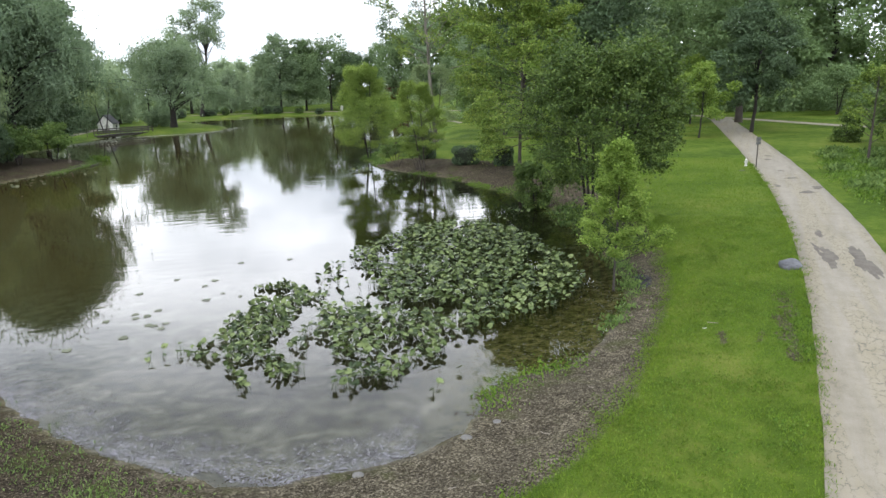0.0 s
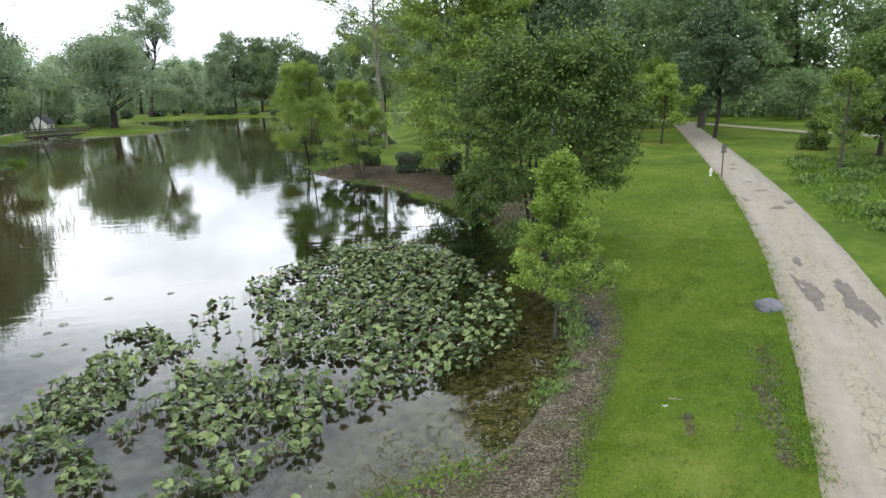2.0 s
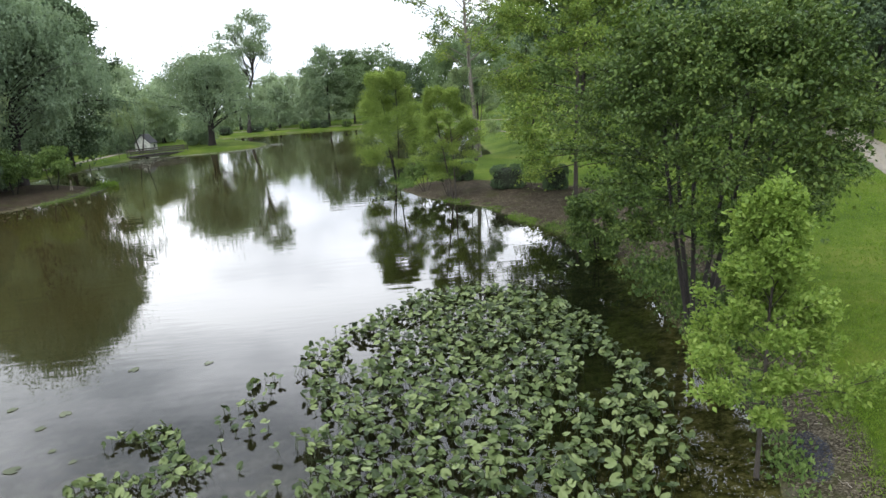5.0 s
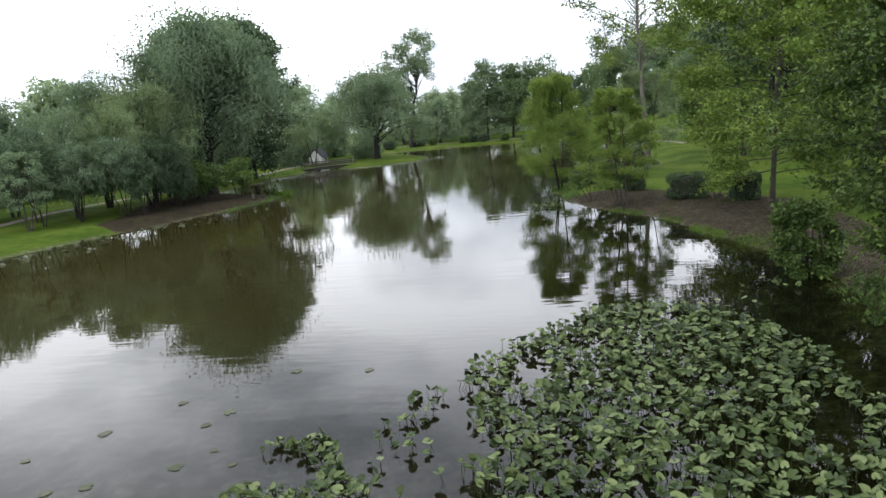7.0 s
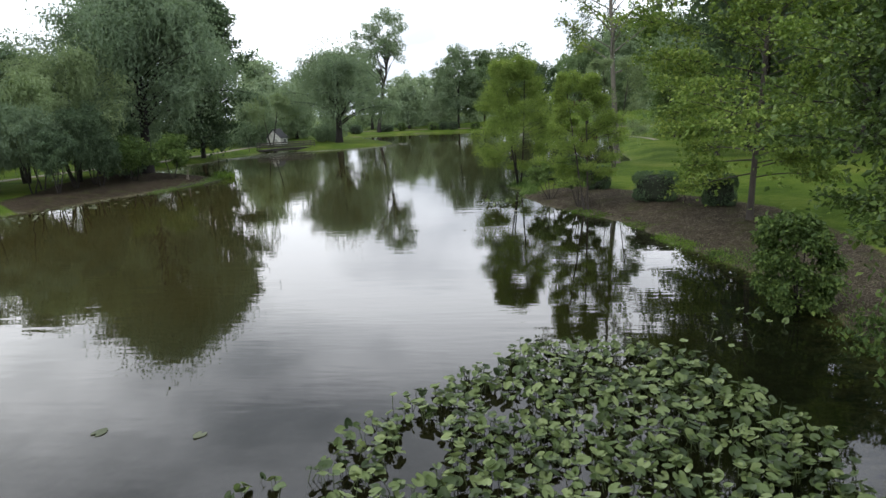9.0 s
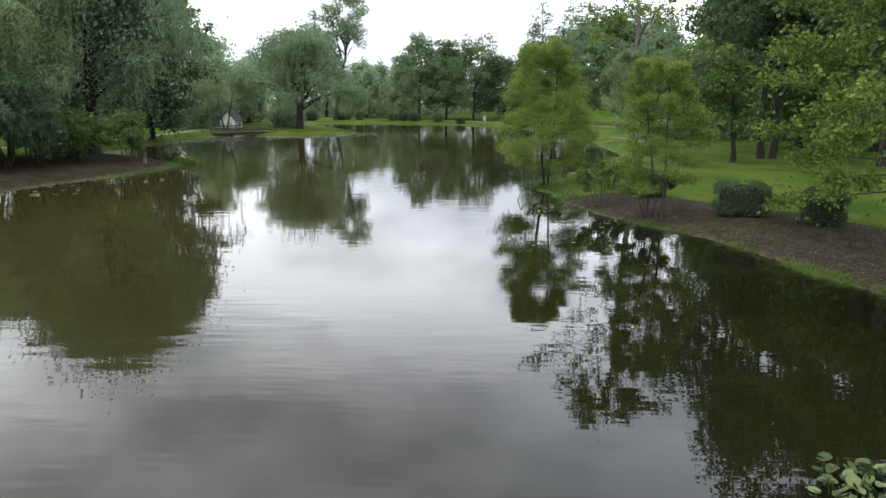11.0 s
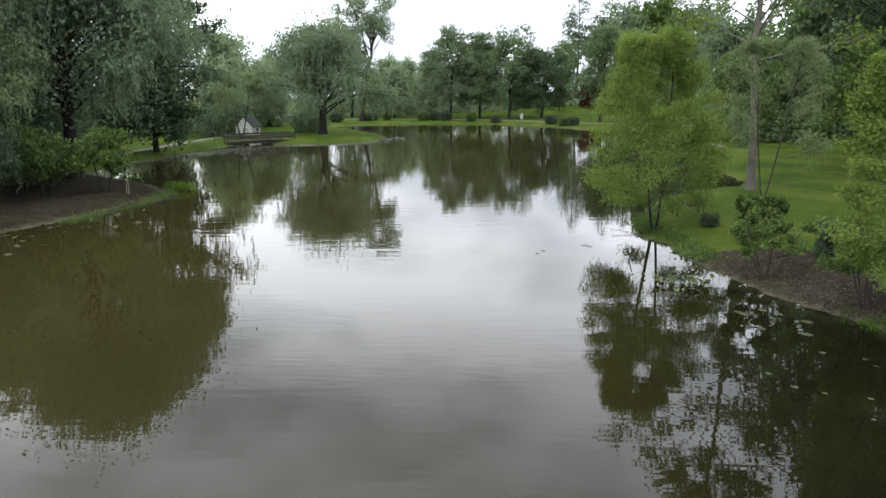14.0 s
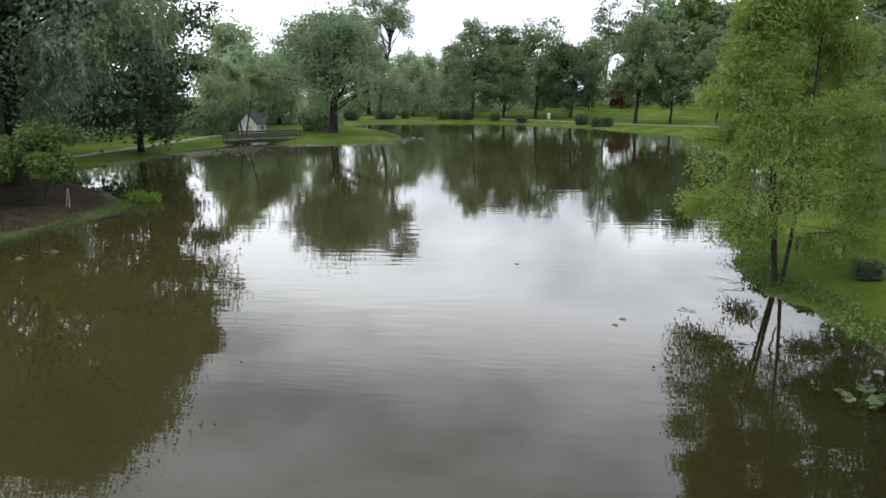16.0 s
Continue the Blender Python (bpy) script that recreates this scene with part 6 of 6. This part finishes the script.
M_HOLE = plain("damp_grit", (0.055, 0.047, 0.035), (0.125, 0.110, 0.086), 0.9, 3)
for k, (x, y, w, l) in enumerate([(13.65, 23.0, 0.55, 3.2), (14.45, 22.1, 0.6, 3.6), (14.9, 26.2, 0.22, 1.4), (18.5, 35.3, 0.7, 0.8), (19.7, 40.0, 0.8, 0.5), (17.9, 37.6, 0.3, 1.0), (19.6, 36.6, 0.45, 1.2), (21.6, 48.5, 0.5, 0.7), (22.4, 50.5, 0.5, 0.5), (20.3, 43.0, 0.35, 0.5)]):
    flat_patch("pothole", x, y, w, l, -18, M_HOLE, "shallow damp pothole in the worn path", "pothole", 0.062, 130 + k)
flat_patch("valve_cover", 18.2, 43.9, 0.5, 0.4, 10, M_IRON, "dark flat valve cover in the lawn", "cover", 0.03, 150)
lump("litter", 7.62, 16.5, (0.075, 0.05, 0.035), 7.0, M_WHITE, "crumpled pale scrap on the lawn", "litter", 0.1, 0.5)


# ---------- sticks, logs and stakes ----------
def stick(name, a, b, r, mat, label, category, seed=1, bend=0.06):
    rng = np.random.default_rng(seed)
    a, b = np.array(a, float), np.array(b, float)
    f = np.linspace(0, 1, 7)[:, None]
    p = a * (1 - f) + b * f + rng.normal(0, bend * np.linalg.norm(b - a) * 0.3, (7, 3)) * np.sin(np.pi * f) * [1, 1, 0.4]
    v, q = tube(p, np.linspace(r, r * 0.6, 7), 8)
    n = len(v)
    v = np.vstack([v, p[0], p[-1]])
    q = [list(t) for t in q] + [[n, (k + 1) % 8, k, k] for k in range(8)]
    me_q = np.array([t for t in q if t[2] != t[3]])
    ob = mesh_object(name, v[:n], me_q, mat, smooth=True)
    return tagged(ob, label, category)


stick("log", (-39.3, 59.0, 0.10), (-40.0, 61.9, 0.13), 0.055, M_BARK, "thin fallen log lying along the spit's edge", "log", 1)
stick("log", (-39.0, 61.8, 0.06), (-39.6, 64.6, 0.10), 0.05, M_BARK, "thin dark log half in the water", "log", 2)
stick("branch", (-13.1, 58.2, 0.02), (-12.6, 58.15, 0.03), 0.008, M_BARK_DARK, "bare twig floating on the water", "branch", 3)
stick("branch", (-13.0, 58.45, 0.01), (-12.6, 58.15, 0.03), 0.007, M_BARK_DARK, "thin forked twig on the water", "branch", 4)
stick("branch", (-11.05, 56.0, -0.1), (-10.9, 56.3, 0.45), 0.03, M_BARK_DARK, "dark broken stick standing in the water", "branch", 5)
stick("branch", (-11.2, 60.9, 0.03), (-12.0, 60.5, 0.02), 0.010, M_BARK_DARK, "thin fallen branch in the shallows below the tree", "branch", 6, 0.25)
stick("branch", (-11.3, 61.6, 0.03), (-12.2, 62.0, 0.02), 0.009, M_BARK_DARK, "thin fallen branch in the shallows below the tree", "branch", 8, 0.25)
stick("branch", (7.66, 16.5, 0.62), (7.92, 16.43, 0.62), 0.010, M_PALE_WOOD, "pale broken stick on the lawn", "branch", 7)
rng = np.random.default_rng(46)
for k, (x, y) in enumerate([(7.6, 22.6), (7.9, 23.4), (8.2, 24.5), (7.3, 20.6), (7.0, 19.6), (5.9, 16.4), (4.3, 13.3), (3.2, 11.4), (1.4, 9.6), (6.6, 18.6)]):
    a, ln = rng.uniform(0, 3.14), rng.uniform(0.12, 0.3)
    bx, by = x + ln * math.cos(a), y + ln * math.sin(a)
    stick("twig", (x, y, ground_z(x, y) + 0.03), (bx, by, ground_z(bx, by) + 0.03), 0.009, M_PALE_WOOD, "short pale dry twig lying on the mulch", "twig", 60 + k, 0.2)
for dx in (0.0, 0.22):
    stick("tree_stake", (-42.3 + dx, 63.3, 0.3), (-42.2 + dx * 0.3, 63.4, 1.25), 0.03, M_PALE_WOOD, "pale leaning wooden stake on the mulch spit", "stake", 10, 0.01)
stick("marker_post", (-64.9, 100.9, 0.4), (-64.9, 100.9, 2.0), 0.045, M_WOOD, "slim wooden post on the far bank", "post", 12, 0.01)
stick("marker_post", (-58.6, 86.4, -0.3), (-58.6, 86.4, 0.9), 0.05, M_WOOD, "short wooden post at the water's edge", "post", 13, 0.01)
stick("marker_post", (31.2, 91, 0.6), (31.2, 91, 1.35), 0.05, M_WOOD, "short post beside the path junction", "post", 14, 0.01)

bin_root = thing("litter_bin", -41.2, 178.5, ground_z(-41.2, 178.5), 0, "white tapered litter bin by the far lane", "bin")
part("body", turned([(0.30, 0), (0.40, 1.05), (0.42, 1.06), (0.42, 1.12)]), M_WHITE, bin_root)
part("lid", turned([(0.43, 1.12), (0.40, 1.2), (0.2, 1.3)]), M_WHITE, bin_root)


# ---------- low plants, grass and mulch ----------
def tufts(name, spots, label, seed, mat, height=(0.15, 0.4), per=14, spread=0.22, leaf_w=0.35, category="plants", upright=0.9):
    """Low leafy plants: many short leaves rising from each spot."""
    rng = np.random.default_rng(seed)
    spots = np.asarray(spots, float)
    n = len(spots) * per
    k = np.repeat(np.arange(len(spots)), per)
    xy = spots[k] + rng.normal(0, spread, (n, 2))
    z = np.maximum(land(xy[:, 0], xy[:, 1])[0], -0.03)
    hgt = rng.uniform(*height, len(spots))[k]
    at = np.c_[xy, z + hgt * rng.random(n) ** 1.3]
    along = unit(rng, n) * 0.8 + [0, 0, upright]
    ln = np.minimum(hgt * rng.uniform(0.4, 0.9, n), 0.24) + 0.03
    ob = mesh_object(name, *leaf_quads(at, along, unit(rng, n), ln, ln * leaf_w), mat)
    return tagged(ob, label, category, kind="stuff")


def along_line(rng, pts, n, w, shift=0.0):
    pts = np.asarray(pts, float)
    seg = np.r_[0, np.cumsum(np.linalg.norm(np.diff(pts, axis=0), axis=1))]
    s = rng.uniform(0, seg[-1], n)
    return np.stack([np.interp(s, seg, pts[:, 0]), np.interp(s, seg, pts[:, 1])], 1) + rng.normal(0, w, (n, 2)) + shift


rng = np.random.default_rng(21)
edge_r = along_line(rng, [(3.4, 39.4), (2.2, 41.9), (0.8, 43.8), (0.1, 45.5), (-0.8, 47.0), (-1.8, 48.5), (-3.5, 50.1), (-5.0, 51.4)], 420, 0.17)
edge_r = edge_r[wobble(edge_r[:, 0] * 0.7, edge_r[:, 1] * 0.7) > 0.02]
tufts("bank_plants", edge_r, "low mossy green plants along the waterline", 22, L_WEED, (0.02, 0.08), 16, 0.13)
tufts("bank_plants", along_line(rng, [(-8.3, 56.6), (-8.9, 58.2), (-9.6, 60.2), (-10.7, 61.6), (-10.9, 64.4), (-10.2, 68.5)], 170, 0.24, (0.22, 0)), "leafy green plants on the bank below the feathery tree", 23, L_MID, (0.04, 0.17), 26, 0.2, 0.5)
tufts("bank_plants", along_line(rng, [(-38.9, 56), (-39.6, 62.5), (-41.4, 66.6)], 200, 0.2, (-0.3, 0)), "strip of mossy grass along the mulch spit", 24, L_MID, (0.04, 0.14), 16, 0.25)
tufts("bank_plants", [(-41.6, 67.2), (-41.2, 67.5), (-42.0, 67.4), (-41.5, 67.9)], "green tuft standing in the water", 25, L_WEED, (0.4, 0.6), 90, 0.35)
tufts("bank_plants", along_line(rng, [(1.9, 12.6), (2.1, 13.7), (2.9, 14.8), (4.2, 15.4)], 60, 0.18, (0.15, 0)), "bright green weeds along the near waterline", 26, L_WEED, (0.03, 0.10), 14, 0.2, 0.6)
tufts("bank_plants", along_line(rng, [(5.4, 17.4), (6.1, 18.8), (6.7, 20.6), (7.0, 23), (7.0, 25.5)], 100, 0.14, (-0.16, 0)), "leafy weeds round the sapling's foot", 27, L_MID, (0.04, 0.15), 16, 0.14, 0.6)
tufts("bank_plants", along_line(rng, [(6.2, 28), (5.9, 32), (5.0, 36.5), (3.9, 39.2), (2.4, 42)], 150, 0.35, (0.1, 0)), "mossy low plants below the overhanging tree", 28, L_DEEP, (0.04, 0.16), 18, 0.2)
tufts("bank_plants", along_line(rng, [(7.2, 25.5), (6.9, 28), (6.6, 31), (5.9, 34.5)], 260, 0.5, (0.1, 0)), "dark ground ivy round the stems of the overhanging tree", 32, L_DEEP, (0.05, 0.22), 22, 0.22, 0.7)
tufts("bank_plants", along_line(rng, [(-10.5, 12.8), (-8.2, 11.4), (-5.2, 9.9), (-3.2, 9.2)], 90, 0.35, (-0.1, -0.25)), "patchy dull green weeds on the near mulch bank", 29, L_MID, (0.03, 0.10), 20, 0.2)
bed = [(19.6, 30.6), (20.2, 34), (22, 39.5), (25.6, 49.3), (28.3, 53), (33, 52), (36, 40), (30, 28), (23, 24)]
weed_spots = scatter(rng, bed, 620, 0.2)
tufts("weed_bed", weed_spots, "bed of tall leafy green weeds beyond the path", 30, L_WEED, (0.06, 0.22), 38, 0.33, 0.6)
tufts("weed_bed", scatter(rng, bed, 55, 0.8), "leafy mounds of undergrowth among the weeds", 31, L_MID, (0.18, 0.5), 260, 0.36, 0.6)


def blades(name, poly, n, label, seed, mat, length=(0.05, 0.11), width=0.016):
    rng = np.random.default_rng(seed)
    p = np.asarray(poly)
    xy = rng.uniform(p.min(0), p.max(0), (n * 2, 2))
    off_bed = edge_distance(xy[:, 0], xy[:, 1], BED_RIGHT) > rng.uniform(-0.5, 0.25, len(xy))
    xy = xy[(edge_distance(xy[:, 0], xy[:, 1], poly) < 0) & off_bed][:n]
    z = land(xy[:, 0], xy[:, 1])[0]
    along = unit(rng, len(xy)) * 0.75 + [0, 0, 0.8]
    ln = rng.uniform(*length, len(xy)) * (1 + 0.5 * wobble(xy[:, 0] * 0.8, xy[:, 1] * 0.8))
    ob = mesh_object(name, *leaf_quads(np.c_[xy, z], along, unit(rng, len(xy)), ln, np.full(len(xy), width)), mat)
    return tagged(ob, label, "grass", kind="stuff")


L_GRASS = leafy("grass_blades", (0.046, 0.084, 0.008), (0.071, 0.120, 0.012), (0.112, 0.156, 0.020), 0.3, 0.5, 0.6)
L_GRASS_DARK = leafy("long_grass_blades", (0.030, 0.056, 0.008), (0.052, 0.086, 0.012), (0.085, 0.118, 0.020), 0.3, 0.5, 0.6)
LAWN_NEAR = [(1.4, 8.0), (4.2, 12.2), (5.6, 16), (7.2, 20.3), (8.2, 26), (8.4, 31), (14.8, 29.4), (12.2, 21.8), (9.1, 13.9), (6.7, 8.4)]
blades("grass", LAWN_NEAR, 60000, "short mown grass between bed and path", 41, L_GRASS, (0.04, 0.09), 0.018)
blades("grass", [(9.2, 31), (8.4, 38), (7.2, 46), (14, 52), (20.5, 50), (17.2, 37.6), (14.8, 29.4)], 15000, "short mown grass on the lawn by the path", 42, L_GRASS, (0.06, 0.11), 0.03)


def chips(name, poly, n, label, seed, mat, size=(0.03, 0.09)):
    rng = np.random.default_rng(seed)
    p = np.asarray(poly)
    xy = rng.uniform(p.min(0), p.max(0), (n * 3, 2))
    ok = (edge_distance(xy[:, 0], xy[:, 1], poly) < -0.02) & (edge_distance(xy[:, 0], xy[:, 1], LAKE) > 0.12)
    xy = xy[ok][:n]
    z = land(xy[:, 0], xy[:, 1])[0] + 0.012
    along = unit(rng, len(xy)) * [1, 1, 0.25]
    s = rng.uniform(*size, len(xy))
    ob = mesh_object(name, *leaf_quads(np.c_[xy, z], along, np.array([[0, 0, 1.0]]) + unit(rng, len(xy)) * 0.3, s, s * rng.uniform(0.25, 0.6, len(xy)), 0.02), mat)
    return tagged(ob, label, "mulch", kind="stuff")


L_CHIP = leafy("wood_chips", (0.033, 0.029, 0.017), (0.090, 0.079, 0.050), (0.20, 0.178, 0.126), 0.0, 0.8, 0.9)
L_CHIP_DARK = leafy("darker_wood_chips", (0.022, 0.017, 0.011), (0.066, 0.053, 0.036), (0.17, 0.142, 0.105), 0.0, 0.8, 0.9)
chips("mulch_chips", [(-11, 13.5), (-9.5, 9.3), (-5, 7.4), (2.2, 7.5), (2.6, 9.2), (3.6, 10.3), (4.9, 12.2), (6.3, 16), (7.8, 20.3), (8.6, 24.5), (8.9, 30), (5, 30), (4, 16), (0, 12), (-8, 14)], 40000, "loose brown wood chips on the near bank", 51, L_CHIP, (0.018, 0.06))
chips("mulch_chips", [(8.9, 30), (8, 36), (6.8, 44), (5.0, 50.2), (2.2, 53.2), (-1.5, 55.6), (-4.3, 57.4), (-7.4, 57.9), (-11, 57), (-8, 50), (-2, 44), (3, 36)], 12000, "loose dark wood chips round the boxwoods", 52, L_CHIP_DARK, (0.05, 0.13))

L_ASH = leafy("grey_ash_mulch", (0.022, 0.024, 0.030), (0.044, 0.047, 0.058), (0.085, 0.09, 0.105), 0.0, 0.8, 0.9)
chips("mulch_chips", [(6.85, 20.8), (6.8, 21.6), (6.95, 22.3), (7.3, 22.5), (7.5, 22.0), (7.35, 21.3), (7.15, 20.9)], 1500, "patch of damp blue-grey mulch beside the sapling", 54, L_ASH, (0.02, 0.07))
L_SOIL = leafy("soil_crumbs", (0.028, 0.026, 0.015), (0.066, 0.060, 0.036), (0.155, 0.142, 0.096), 0.0, 0.8, 0.95, 0.05)
for k, (ax, ay, bx, by, w) in enumerate([(10.8, 19.4, 10.15, 17.5, 0.3), (10.2, 17.6, 9.45, 16.1, 0.32), (9.45, 16.1, 9.0, 14.2, 0.22), (7.9, 16.1, 7.72, 15.3, 0.09), (8.9, 16.1, 8.5, 15.3, 0.07)]):
    jag = [(ax + (bx - ax) * f, ay + (by - ay) * f, w * rng.uniform(0.35, 1.25), rng.normal(0, w * 0.35)) for f in np.linspace(0, 1, 12)]
    chips("rut_soil", [(px + o - q, py) for px, py, q, o in jag] + [(px + o + q, py) for px, py, q, o in reversed(jag)], 900 if k < 3 else 200, "crumbled bare soil of a rut in the grass", 60 + k, L_SOIL, (0.03, 0.12))


def scum(name, n, label, seed, mat, reach, size, west=-12.0, east=6.5):
    """Bits of leaf and algae floating along the near shore."""
    rng = np.random.default_rng(seed)
    xy = np.c_[rng.uniform(west, east, n * 8), rng.uniform(9, 22, n * 8)]
    d = edge_distance(xy[:, 0], xy[:, 1], LAKE)
    xy = xy[(d < -0.05) & (d > -reach * rng.random(len(d)) ** 2.2) & (wobble(xy[:, 0] * 0.6, xy[:, 1] * 0.6) > -0.55)][:n]
    s = rng.uniform(*size, len(xy))
    along = unit(rng, len(xy)) * [1, 1, 0.02]
    ob = mesh_object(name, *leaf_quads(np.c_[xy, np.full(len(xy), 0.008)], along, np.tile([0, 0, 1.0], (len(xy), 1)), s, s * rng.uniform(0.4, 0.9, len(xy)), 0.0), mat)
    return tagged(ob, label, "algae", kind="stuff")


L_WEED_DULL = leafy("dull_pond_weed", (0.030, 0.030, 0.010), (0.058, 0.056, 0.018), (0.095, 0.092, 0.034), 0.1, 0.8, 0.6)
L_FOAM = leafy("grey_scum", (0.085, 0.083, 0.090), (0.15, 0.147, 0.16), (0.24, 0.235, 0.255), 0.0, 0.8, 0.5, 0.2)
L_SCUM = leafy("pale_scum", (0.05, 0.05, 0.03), (0.10, 0.10, 0.08), (0.17, 0.17, 0.15), 0.0, 0.8, 0.6, 0.3)
scum("algae_scum", 3000, "pale flecks of algae and leaf litter along the near shore", 71, L_SCUM, 2.2, (0.02, 0.07))
scum("algae_scum", 26000, "pale lavender-grey scum washed against the near shore", 73, L_FOAM, 1.5, (0.016, 0.06), -12.0, 0.6)
scum("algae_scum", 1500, "olive floating weed in the shallows", 72, L_WEED_DULL, 4.0, (0.02, 0.08), 1.6, 6.5)


# ---------- rough grass: clumps in the lawn, ragged tufts along the path and the bed ----------
rng = np.random.default_rng(77)
clump_spots = scatter(rng, LAWN_NEAR, 520, 0.1, lambda x, y: -0.05)
tufts("grass_tufts", clump_spots, "darker clumps of longer grass in the lawn", 78, L_GRASS_DARK, (0.03, 0.08), 26, 0.10, 0.16, "grass", 1.1)
edge = [(px + 0.02, py) for px, py in PATH_LEFT_EDGE if 2 < py < 50]
tufts("grass_tufts", along_line(rng, edge, 420, 0.10, (-0.12, 0)), "ragged grass and weeds along the path's edge", 79, L_GRASS, (0.03, 0.10), 22, 0.10, 0.2, "grass", 1.1)
tufts("grass_tufts", along_line(rng, [(2.4, 8.6), (3.6, 10.3), (4.9, 12.2), (6.3, 16), (7.8, 20.3), (8.6, 24.5), (8.9, 30)], 420, 0.22), "tufts of grass creeping into the mulch", 80, L_GRASS, (0.03, 0.09), 18, 0.14, 0.2, "grass", 1.0)
tufts("clover_patches", scatter(rng, LAWN_NEAR, 160, 0.2, lambda x, y: 0.05), "patches of broad-leaved weeds in the lawn", 81, L_WEED, (0.015, 0.04), 40, 0.2, 0.8, "weeds", 0.4)
tufts("grass_tufts", along_line(rng, [(10.9, 19.6), (10.3, 17.6), (9.6, 16.0), (9.2, 14.2)], 90, 0.22), "weeds growing in the rut", 82, L_WEED, (0.02, 0.08), 18, 0.12, 0.35, "grass", 0.9)
for k, (x, y, s) in enumerate([(2.2, 12.2, 0.10), (1.6, 11.6, 0.12), (3.1, 14.5, 0.07), (12.45, 22.05, 0.09), (12.15, 21.35, 0.06), (-0.3, 10.3, 0.11)]):
    lump("stone", x, y, (s, s * 0.8, s * 0.6), 20.0 + k, M_PALE_STONE, "small pale stone lying at the bank's edge", "rock")
